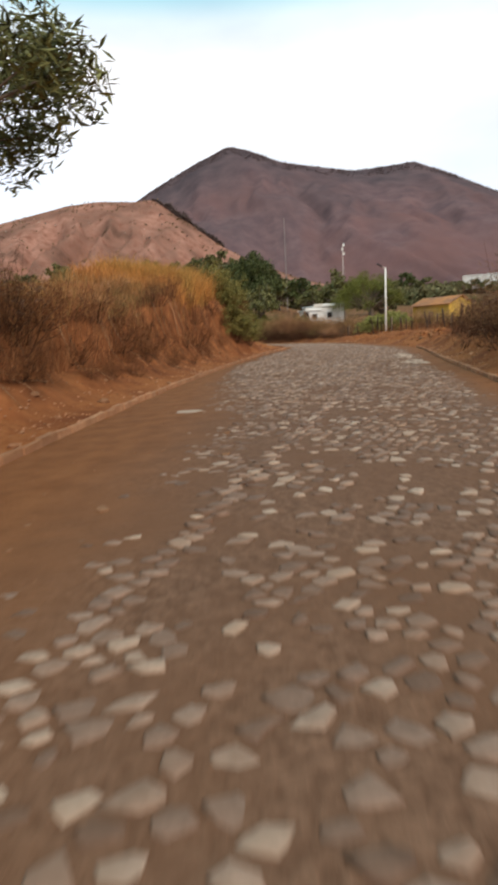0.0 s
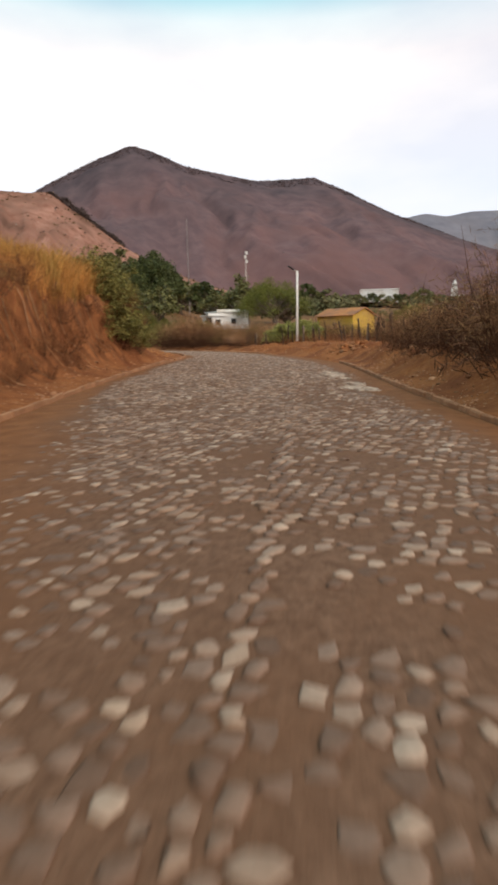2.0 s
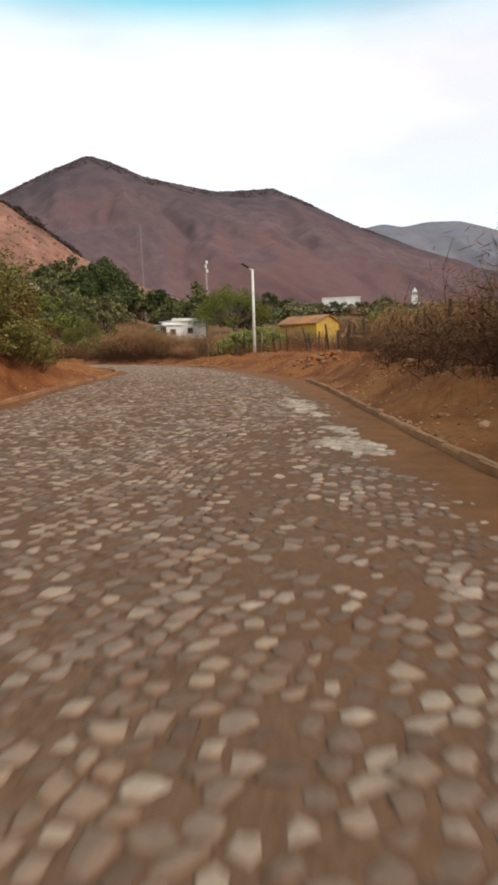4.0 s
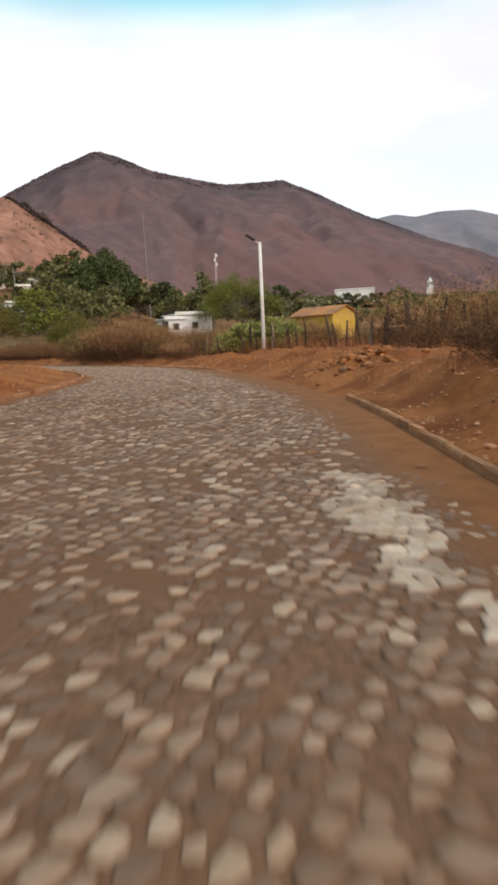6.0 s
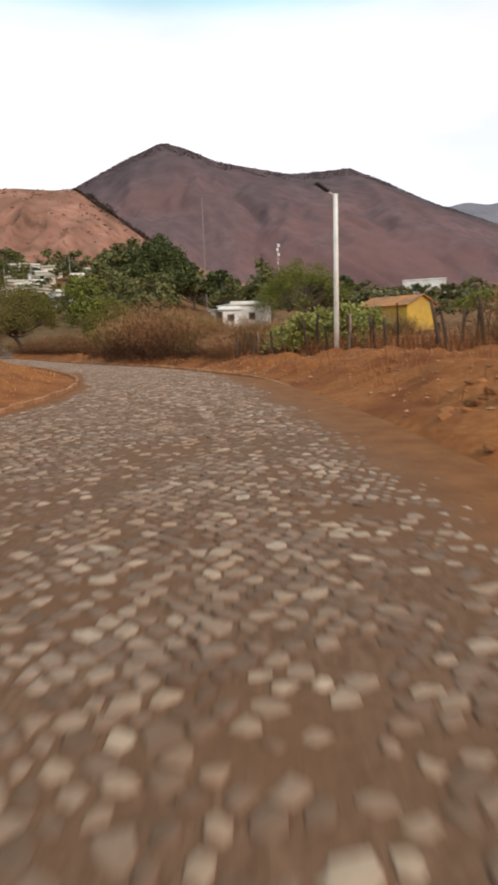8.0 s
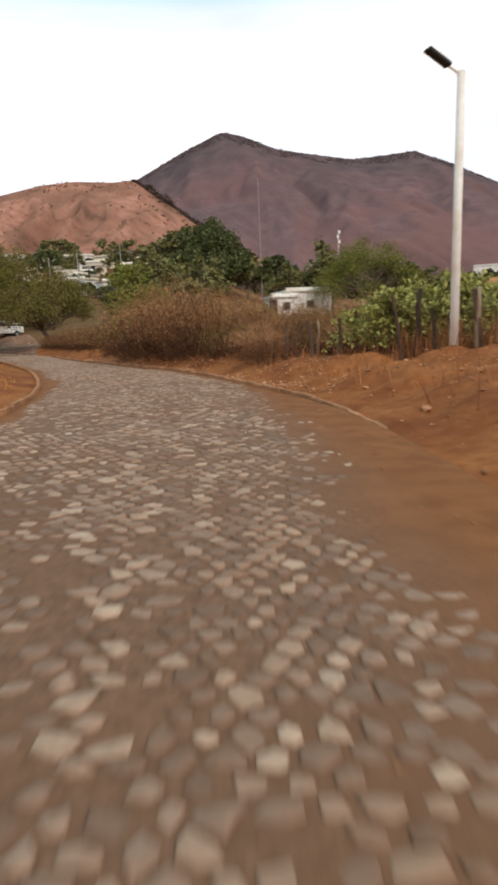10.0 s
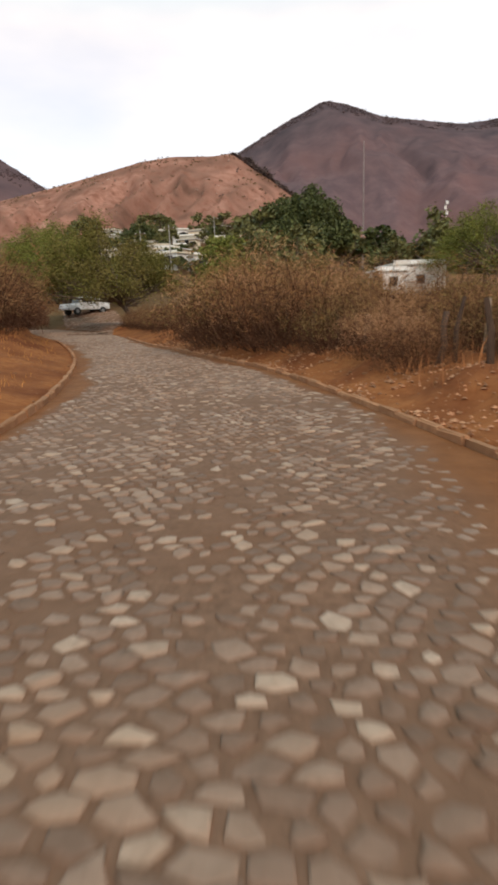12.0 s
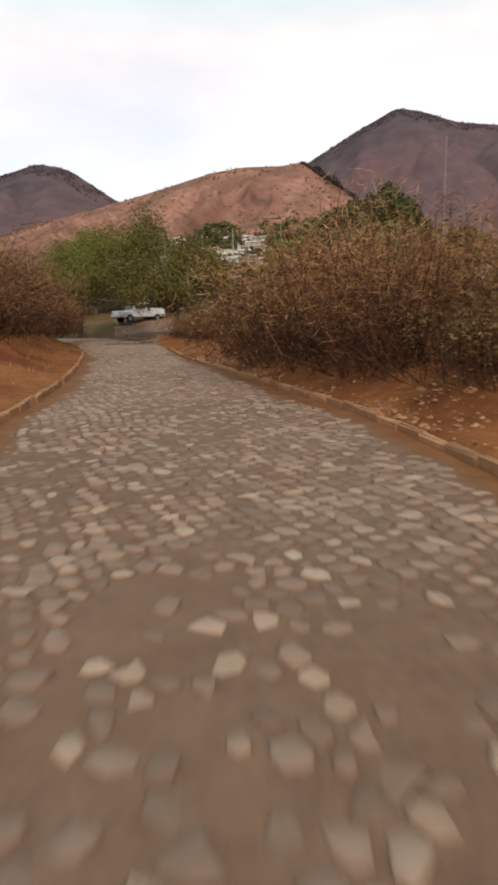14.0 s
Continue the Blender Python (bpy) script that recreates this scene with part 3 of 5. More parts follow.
# ---- plants ----
def dry_bush(name, label, seed, radius, height, twigs, nleaf, leaf, leafmat, group, category="bush", long=1.8, low=0.15, spread=0.10, stem=None, under=0, under_size=0.022, crown=1.0):
    """A mound of thin dark stems that fork outwards into a haze of fine twigs or leaves."""
    rng = np.random.default_rng(seed)
    ob = thing(name, label, category, group=group)
    paths, spots = [], []
    for _ in range(twigs):
        w, r = rng.uniform(0, 2 * math.pi), radius * math.sqrt(rng.random())
        base = np.array([math.cos(w) * r * 0.5, math.sin(w) * r * 0.5, -0.12])
        top = height * rng.uniform(0.5, 0.97) * math.sqrt(max(1 - (r / radius) ** 2 * 0.85, 0.08))
        tip = np.array([math.cos(w) * r * 1.1, math.sin(w) * r * 1.1, top]) + rng.normal(0, 0.10 * radius, 3) * (1, 1, 0.3)
        mid = base * 0.5 + tip * 0.5 + rng.normal(0, 0.14 * radius, 3) * (1, 1, 0.5)
        tip[2] = min(tip[2], 0.9 * crown * height * math.sqrt(max(1 - (tip[0] ** 2 + tip[1] ** 2) / (1.45 * radius) ** 2, 0.03)))
        th = rng.uniform(0.005, 0.015)
        paths.append([(base, th), (mid, th * 0.7), (tip, th * 0.25)])
        for _ in range(2):
            q = rng.uniform(0.3, 1.0)
            a = base + (mid - base) * min(q * 2, 1) + (tip - mid) * max(q * 2 - 1, 0)
            d = rng.normal(size=3) * (1, 1, 0.6) + (tip - base) / np.linalg.norm(tip - base) * 0.5
            e = a + d / np.linalg.norm(d) * rng.uniform(0.25, 0.8) * radius * 0.5
            roof = height * math.sqrt(max(1 - (e[0] ** 2 + e[1] ** 2) / (1.45 * radius) ** 2, 0.03))
            e[2] = min(max(e[2], 0.05), roof * crown)
            paths.append([(a, th * 0.5), (e, th * 0.15)])
            for s in rng.uniform(0.15, 1.1, max(1, int(nleaf / twigs / 2))):
                spots.append(a + (e - a) * s + rng.normal(0, spread * radius, 3) * (1, 1, 0.6))
    v, f = tubes(paths, 3)
    put("branchwork", v, f, stem or STEM_SHADE, ob, "thin dark dry stems")
    c = np.array(spots)
    c = c[c[:, 2] > height * low * (0.3 + 0.9 * rng.random(len(c)))]
    roof = height * np.sqrt(np.clip(1 - (c[:, 0] ** 2 + c[:, 1] ** 2) / (1.45 * radius) ** 2, 0.02, 1))
    c[:, 2] = np.minimum(c[:, 2], roof * rng.uniform(0.93 - 0.9 * (1 - crown), 1.04 - 0.9 * (1 - crown), len(c)))
    v, f = leaves(c, leaf, rng, 0.3, long)
    put("foliage", v, f, leafmat, ob)
    # dark slivers stand in for the shade low inside the bush
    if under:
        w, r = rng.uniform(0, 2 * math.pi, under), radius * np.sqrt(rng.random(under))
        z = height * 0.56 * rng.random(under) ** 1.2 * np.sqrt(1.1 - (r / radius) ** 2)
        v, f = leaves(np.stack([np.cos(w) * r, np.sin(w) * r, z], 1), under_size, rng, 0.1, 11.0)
        put("undergrowth", v, f, STEM_SHADE, ob, "dark twigs filling in the shade inside the bush")
    return ob


def tree(name, label, seed, height, spread, trunk_h, clumps, per, leaf, leafmat, group, lean=(0, 0), flat=0.7, trunk_r=0.16, long=1.8):
    """Tapered trunk, forking limbs and a crown of many leaf clumps with gaps between."""
    rng = np.random.default_rng(seed)
    ob = thing(name, label, "tree", group=group)
    top = np.array([lean[0] * 0.5, lean[1] * 0.5, trunk_h])
    limbs, spots = [], []
    limbs.append([((0, 0, -0.3), trunk_r * 1.3), (top * 0.5 + rng.normal(0, trunk_r * 0.5, 3), trunk_r), (top, trunk_r * 0.85)])
    for k in range(clumps):
        w = rng.uniform(0, 2 * math.pi)
        r = spread * math.sqrt(rng.uniform(0.03, 1))
        zz = trunk_h * 0.9 + (height - trunk_h * 0.9) * (1 - (r / spread) ** 2 * flat) * rng.uniform(0.55, 1.0)
        c = np.array([lean[0] + math.cos(w) * r, lean[1] + math.sin(w) * r, zz])
        mid = top + (c - top) * 0.5 + rng.normal(0, 0.08 * spread, 3)
        th = trunk_r * rng.uniform(0.18, 0.42)
        limbs.append([(top * rng.uniform(0.75, 1.0), th * 1.3), (mid, th), (c, th * 0.3)])
        size = spread * rng.uniform(0.14, 0.30)
        g = rng.normal(size=(per, 3))
        g /= np.linalg.norm(g, axis=1)[:, None]
        spots.append(c + g * (size * rng.uniform(0.25, 1.25, per))[:, None] * (1, 1, 0.75))
    v, f = tubes(limbs, 6 if clumps > 40 else 4)
    put("trunk", v, f, BARK, ob)
    v, f = leaves(np.concatenate(spots), leaf, rng, long=long)
    put("crown", v, f, leafmat, ob)
    return ob


def lay(ob, x, y, scale=1.0, turn=0.0, dz=0.0, first=False, tall=1.0):
    """Sets a thing on the ground, the pattern itself first and then copies of it."""
    m = pose(x, y, float(ground_z(x, y)) + dz, 0, 0, turn)
    if first:
        ob.matrix_basis = m @ Matrix.Diagonal((scale, scale, scale * tall, 1))
        return ob
    keep = ob.scale.copy()
    ob.scale = (scale, scale, scale * tall)
    c = copy_thing(ob, m)
    ob.scale = keep
    return c


def scatter(pool, spots, rng):
    """Sets the patterns of a pool at the spots (x, y, scale, tall) in turn."""
    for k, (x, y, s, tall) in enumerate(spots):
        kind = k % len(pool)
        lay(pool[kind], x, y, s, float(rng.uniform(0, 360)), 0, first=k < len(pool), tall=tall)


THICKET = "dry thicket beside the road"
FINE = mat("haze of dry twigs", (0.74, 0.390, 0.208), (0.55, 0.265, 0.135), 2.0, (0.66, 0.355, 0.182), 0.6, 0.95, 0, "island", spec=0.03, spread=(0.78, 1.2))
OLIVE = mat("dusty olive leaf", (0.20, 0.130, 0.050), (0.28, 0.175, 0.068), 2.0, None, 1, 0.9, 0, "island", spec=0.05)
brown = [dry_bush("dry_bush", "leafless brown thorn bush in the roadside thicket", 100 + s, 1.6, 2.4, 44, 1350, 0.0112, FINE, THICKET, long=18.0, low=0.4, under=320, spread=0.11) for s in range(3)]
brown += [dry_bush("dry_bush", "dry bush with sparse olive leaves in the thicket", 110 + s, 1.6, 2.4, 44, 1350, 0.040, OLIVE, THICKET, long=2.6, low=0.2) for s in range(1)]
FINE_DARK = mat("rust-brown haze of dry twigs", (0.48, 0.228, 0.100), (0.32, 0.145, 0.064), 2.0, (0.42, 0.225, 0.100), 0.6, 0.95, 0, "island", spec=0.03, spread=(0.7, 1.25))
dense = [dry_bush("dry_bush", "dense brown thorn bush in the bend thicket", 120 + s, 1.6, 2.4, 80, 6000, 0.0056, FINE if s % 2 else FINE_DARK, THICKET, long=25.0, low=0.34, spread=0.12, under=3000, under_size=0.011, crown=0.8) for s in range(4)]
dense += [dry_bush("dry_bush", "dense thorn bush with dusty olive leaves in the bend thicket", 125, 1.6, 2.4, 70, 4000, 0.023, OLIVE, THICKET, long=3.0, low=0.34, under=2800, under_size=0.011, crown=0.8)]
rng = np.random.default_rng(9)
spots = []
for y in np.arange(43.4, 56.5, 1.2):        # mound of thicket round the outside of the bend
    for d in (1.45, 3.3, 5.6):
        x = float(RIGHT(y)) + d + rng.normal(0, 0.3)
        yy = y + 0.25 * d + rng.normal(0, 0.35)
        tall = math.exp(-(((yy - 51.3) / 4.0) ** 2)) * (1 if d < 5 else 0.95)
        low = 1.05 + 4 * max(0, 0.16 - (x - 7.5) / (yy - 37.9))      # capped to fit the camera's view of the white house
        end = 1 - 0.35 * float(step(53, 55.5, yy))
        spots.append((x, yy, end * min((0.47 + 1.12 * tall) * rng.uniform(0.62, 1.06), low * rng.uniform(0.9, 1.08)), rng.uniform(0.9, 1.12)))
scatter(dense, spots, rng)
spots = []
for x, y, s in ((33.2, 90.5, 1.75), (34.9, 91.0, 1.75), (36.6, 90.6, 1.6), (37.9, 89.0, 1.2), (31.6, 89.5, 1.5), (40.3, 88.0, 0.6), (42.0, 88.8, 0.6), (35.3, 86.4, 1.2), (30.2, 88.2, 1.3), (36.0, 89.4, 1.3), (36.8, 88.6, 1.05), (37.7, 88.2, 0.95), (38.7, 88.0, 0.85)):
    spots.append((x, y, s, 1.0))              # brush in front of the yellow house
for k in range(22):
    spots.append((rng.uniform(-4, 24), rng.uniform(66, 92), rng.uniform(0.6, 1.0), rng.uniform(0.9, 1.1)))
for x, y in ((13.2, 40.6), (14.3, 40.0), (15.4, 39.2), (16.3, 38.2), (17.0, 37.4)):
    spots.append((x, y + 0.5, rng.uniform(0.38, 0.5), 1.0))
for x in np.arange(12.5, 27, 1.9):           # brush in front of the white house
    spots.append((x, 90.5 + rng.normal(0, 0.8), rng.uniform(1.2, 1.45), 1.0))
    spots.append((x, 80 + rng.normal(0, 2), rng.uniform(0.8, 1.1), 1.0))
for k in range(26):                          # brush below the parked truck
    q = (rng.uniform(-24, -2), rng.uniform(84, 92), rng.uniform(0.35, 0.6), rng.uniform(0.9, 1.1))
    if abs(q[0] - float(LANE(q[1]))) > 3.4:
        spots.append(q)
for x, y in ((18.1, 39.6), (19.4, 38.0), (18.4, 36.0), (20.2, 41.0), (21.4, 38.8), (18.9, 33.4), (22.5, 41.5), (20.5, 34.8), (14.2, 42.3), (15.2, 41.6), (21.4, 40), (23, 38), (24, 35), (22.5, 32.5), (24, 42), (26, 38), (21, 36.6), (21, 34.0), (19.5, 31), (27, 44), (25, 47), (23, 43.6), (28, 41)):
    spots.append((x, y, rng.uniform(0.95, 1.4) if x > 17 else rng.uniform(0.45, 0.6), rng.uniform(0.95, 1.25)))
for y in np.arange(2.0, 25.5, 1.3):          # brush along the top of the bank
    for d in (2.7, 4.2):
        spots.append((float(LEFT(y)) - d + rng.normal(0, 0.25), y + rng.normal(0, 0.3), rng.uniform(0.26, 0.42) * (1.25 - 0.35 * float(step(8, 20, y))), rng.uniform(0.9, 1.2)))
scatter(brown, spots, rng)
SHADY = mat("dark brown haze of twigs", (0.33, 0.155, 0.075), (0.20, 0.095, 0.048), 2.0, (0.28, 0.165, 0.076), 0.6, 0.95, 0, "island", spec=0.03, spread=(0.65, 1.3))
rusty = [dry_bush("dry_bush", "rust-brown thorn bush in the dark roadside thicket", 170 + s, 1.6, 2.4, 50, 1800, 0.0105, SHADY, THICKET, long=17.0, low=0.3, under=600, spread=0.12) for s in range(3)]
spots = []
for y in np.arange(7.0, 32, 1.25):           # thicket beyond the dirt verge
    near = 1 - float(step(15.3, 18.3, y))
    off = 2.6 * float(step(22.5, 26.5, y))
    for d, s in ((2.3, 0.62 + 0.40 * near), (4.3, 0.80 + 0.50 * near), (6.8, 0.95 + 0.50 * near)):
        spots.append((float(RIGHT(y)) + d + off + rng.normal(0, 0.3), y + rng.normal(0, 0.35), s * rng.uniform(0.88, 1.08), rng.uniform(0.95, 1.12)))
scatter(rusty, spots, rng)

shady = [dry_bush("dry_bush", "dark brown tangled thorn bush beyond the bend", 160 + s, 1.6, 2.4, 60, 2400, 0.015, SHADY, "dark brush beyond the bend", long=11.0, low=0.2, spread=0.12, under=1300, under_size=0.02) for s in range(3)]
spots = []
for y in np.arange(53.5, 74, 1.8):             # brush on the inside of the bend
    for d in (2.5, 4.8, 8.0):
        d += 0.9 * (1 - float(step(57, 65, y)))
        spots.append((float(LEFT(y)) - d + rng.normal(0, 0.5), y + rng.normal(0, 0.5), rng.uniform(1.2, 1.75), rng.uniform(0.95, 1.25)))
for y in np.arange(58, 76, 1.5):             # brush past the bend, under the mesquite
    for d in (1.9, 3.6, 5.6, 7.8):
        spots.append((float(RIGHT(y)) + d + rng.normal(0, 0.4), y + rng.normal(0, 0.4), rng.uniform(0.42, 0.72) + 0.03 * d, rng.uniform(0.85, 1.05)))
for k in range(26):                          # dark brush filling in for the shade between the mesquite and the thicket
    spots.append((rng.uniform(-2.5, 5.5), rng.uniform(73, 86), rng.uniform(0.5, 0.8), rng.uniform(0.8, 1.05)))
scatter(shady, [q for q in spots if abs(q[0] - float(LANE(max(q[1], 68)))) > 2.6 or q[1] < 68], rng)

YELLOWLEAF = mat("yellowing olive leaf", (0.190, 0.160, 0.042), (0.120, 0.112, 0.030), 3.0, (0.33, 0.255, 0.078), 1.2, 0.7, 0, "island", spec=0.15)
shrub = dry_bush("leafy_shrub", "dense yellowing olive shrub at the end of the bank", 130, 1.5, 3.7, 90, 5600, 0.075, YELLOWLEAF, "leafy shrubs", low=0.1)
lay(shrub, 0.35, 27.6, 0.76, 20, -0.3, first=True)
lay(shrub, -0.55, 28.2, 0.80, 130, -0.3)
lay(shrub, 1.0, 28.9, 0.60, 310, -0.3)
lay(shrub, -1.5, 27.6, 0.52, 250)
lay(shrub, 0.3, 29.6, 0.75, 80, -0.3)
lay(shrub, 4.5, 58.0, 0.62, 200)
lay(shrub, 5.3, 60.6, 0.75, 330)
lay(shrub, 3.4, 61.5, 0.6, 110)
RUSTY = mat("dead rusty twig", (0.30, 0.112, 0.045), (0.165, 0.060, 0.027), 2.0, (0.34, 0.15, 0.062), 0.7, 0.95, 0, "island", spec=0.03)
face_brush = [dry_bush("bank_brush", "dead rust-brown brush hanging on the bank face", 150 + s, 1.2, 1.5, 40, 1100, 0.013, RUSTY, "brush on the bank face", long=14.0, low=0.0, spread=0.12) for s in range(2)]
spots = []
for y in np.arange(-1.0, 32.0, 0.9):
    if y < 17 or y > 28 or rng.random() < 0.4:
        spots.append((float(LEFT(y)) - rng.uniform(1.8, 2.5), y, rng.uniform(0.5, 0.85), rng.uniform(0.9, 1.25)))
    spots.append((float(LEFT(y)) - rng.uniform(1.15, 1.8), y + 0.4, rng.uniform(0.22, 0.45), rng.uniform(0.9, 1.25)))
scatter(face_brush, spots, rng)
broad = dry_bush("broadleaf_shrub", "yellow-green shrub with broad leaves beside the lamp post", 140, 0.95, 1.75, 60, 6200, 0.064, LIME, "broad-leaved shrubs", low=0.45)
lay(broad, 11.9, 42.4, 1.0, 0, first=True, tall=1.12)
lay(broad, 13.5, 42.9, 1.05, 100, tall=1.3)
lay(broad, 14.7, 43.1, 0.95, 200, tall=1.3)

DUSTY = mat("dusty olive haze of leaflets", (0.165, 0.130, 0.040), (0.235, 0.172, 0.062), 1.2, (0.135, 0.128, 0.030), 0.35, 0.9, 0, "island", spec=0.05)
over = tree("mesquite_tree", "dusty olive-brown mesquite tree leaning over the road", 201, 6.5, 4.1, 1.5, 90, 400, 0.052, DUSTY, "mesquite trees", lean=(-1.3, -0.8), flat=0.84, trunk_r=0.18, long=2.6)
lay(over, -4.8, 77.4, 1.18, 0, first=True)
lay(over, 3.0, 71.0, 0.62, 200)
mesq = tree("mesquite_tree", "light green feathery mesquite tree leaning over the road", 200, 6.8, 4.0, 2.8, 62, 420, 0.055, MESQUITE, "mesquite trees", lean=(1.6, -1.0), flat=0.9, long=2.4)
lay(mesq, -16.6, 84.8, 1.22, 0, first=True)
lay(mesq, -23, 98, 1.35, 60)
lay(mesq, 26.3, 91.5, 1.42, 120)
mango = tree("mango_tree", "large dark green dense mango tree", 210, 15, 8.4, 3.5, 95, 380, 0.34, DARKGREEN, "mango trees", trunk_r=0.5, flat=0.55)
lay(mango, 8.6, 126.8, 0.76, 40, dz=-4.0, first=True, tall=1.30)
lay(mango, 1.5, 131, 0.45, 200, dz=-2.0)

NEARLEAF = mat("dark drooping leaflet", (0.050, 0.058, 0.020), (0.105, 0.110, 0.034), 3.0, (0.20, 0.19, 0.06), 1.5, 0.6, 0, "island", spec=0.25, spread=(0.5, 1.5))
near_tree = tree("roadside_tree", "overhanging tree with long drooping green leaflets", 220, 4.6, 2.6, 1.5, 46, 330, 0.036, NEARLEAF, "roadside trees", lean=(1.45, 0.0), flat=0.7, trunk_r=0.08, long=4.6)
lay(near_tree, -6.4, 4.5, 1.08, 0, -0.42, first=True, tall=1.04)
bare = dry_bush("bare_tree", "leafless grey tree reaching over the bank", 221, 1.5, 3.0, 44, 1300, 0.010, TWIG, "bare trees", "tree", long=16.0, spread=0.02)
lay(bare, -4.55, 7.5, 0.6, 0, first=True, tall=1.25)
lay(bare, 8.2, 12.4, 1.0, 120, tall=1.25)

valley_tree = [tree("valley_tree", "rounded green tree on the valley floor", 230 + s, 7.0, 3.6, 2.0, 20, 42, 0.43, m, "valley trees", trunk_r=0.2) for s, m in enumerate((GREEN, DARKGREEN, GREEN))]
close_tree = [tree("valley_tree", "olive-green tree behind the roadside brush", 240 + s, 7.0, 3.6, 2.0, 24, 66, 0.27, m, "trees behind the brush", trunk_r=0.2) for s, m in enumerate((GREEN, MESQUITE, GREEN))]
spots = []
for k in range(120):
    y = rng.uniform(85, 330)
    x = 8 + (y - 20) * rng.uniform(-0.42, 0.62)
    if abs(x - 5 - 0.475 * (y - 15)) < (0.10 if y < 262 else 0.07) * y or abs(x - 40) < 9 and y < 95 or 12 < x < 26 and y < 112 or -30 < x < -4 and y < 200 and rng.random() < 0.6:
        continue
    spots.append((x, y, rng.uniform(0.6, 1.15) * (1 + (y - 85) / 500), rng.uniform(0.8, 1.1)))
spots = [(26.5, 113, 1.5, 1.0), (36, 128, 1.5, 0.9), (20, 128, 1.3, 0.9), (1.2, 89, 0.95, 1.0)] + spots
for k in range(16):                          # trees behind the parked truck
    spots.append((rng.uniform(-30, -6), rng.uniform(97, 110), rng.uniform(0.5, 0.8), rng.uniform(0.8, 1.0)))
spots = [q for q in spots if not (74 < q[1] < 128 and 0.13 < (7.4 - q[0]) / (q[1] - 38) < 0.29)]   # trees left out along the camera's sight line to the village
spots += [(-0.8, 108, 0.9, 1.0), (2.0, 104, 0.8, 0.9)]
for k in range(48):                          # small trees that half hide the village
    y = rng.uniform(101, 200)
    spots.append((7.4 - (y - 38) * rng.uniform(0.11, 0.36), y, rng.uniform(0.24, 0.42), rng.uniform(0.8, 1.1)))
spots += [(52, 88, 0.88, 1.0), (58, 93, 0.9, 1.0), (47, 99, 0.7, 1.0), (64, 90, 0.9, 1.0), (55, 104, 0.7, 1.0)]
# trees added as a dark backdrop for the shade behind the truck
spots += [(x, y, 0.55, 0.9) for x, y in ((-21, 97), (-18.5, 98.5), (-16, 98), (-24, 96), (-13.4, 99), (-11.5, 96.5))]
for k in range(20):
    q = (rng.uniform(-3, 14), rng.uniform(74, 100), rng.uniform(0.35, 0.6), rng.uniform(0.8, 1.0))
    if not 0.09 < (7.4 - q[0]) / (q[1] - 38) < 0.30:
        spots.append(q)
for k in range(26):                          # trees among the village houses
    y = rng.uniform(122, 215)
    spots.append((7.4 - (y - 38) * rng.uniform(0.08, 0.40), y, rng.uniform(0.35, 0.65), rng.uniform(0.8, 1.1)))
spots += [(118, 262, 0.92, 1.0), (122.5, 259, 1.0, 0.95), (127, 257, 0.95, 1.0), (131.5, 255, 1.05, 0.95), (136, 254, 0.95, 1.0), (140, 252, 1.0, 1.0)] + [(104 + 3.4 * k, 244 - 1.5 * k, 0.42 + 0.05 * (k % 3), 0.95) for k in range(9)]   # before the warehouse
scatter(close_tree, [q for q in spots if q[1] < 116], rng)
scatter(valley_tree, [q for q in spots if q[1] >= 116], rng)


def canopy(n, per, size, seed):
    """The far valley woods: low rounded crowns, too many and too far to count."""
    rng = np.random.default_rng(seed)
    y = rng.uniform(170, 470, n)
    x = 8 + (y - 20) * rng.uniform(-0.1, 0.85, n)
    clear = (y > 266) | (np.abs((x - 3) / (y - 3) - 0.479) > 0.055)   # crowns left out along the camera's sight line to the warehouse
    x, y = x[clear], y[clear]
    n = len(x)
    c = np.stack([x, y, ground_z(x, y) + 1.5], 1)
    r = rng.uniform(2.2, 4.6, n)
    g = rng.normal(size=(n, per, 3))
    g /= np.linalg.norm(g, axis=2)[:, :, None]
    s = c[:, None] + g * r[:, None, None] * (1, 1, 0.75)
    v, f = leaves(s.reshape(-1, 3), size, rng, long=1.3)
    return tagged(put("valley_woods", v, f, WOODS), "olive-green woods on the far valley floor, paled for haze", "woods", kind="stuff")


# leaf colour lightened to paint in the valley haze
WOODS = mat("far valley leaf", (0.125, 0.118, 0.055), (0.185, 0.155, 0.08), 0.05, None, 1, 1.0, 0, "island", spec=0.0)
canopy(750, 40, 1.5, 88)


# ---- dry grass on the bank ----
CANE = mat("yellowing cane grass", (0.66, 0.300, 0.078), (0.50, 0.205, 0.055), 3.0, (0.48, 0.265, 0.070), 0.5, 0.8, 0, "island")


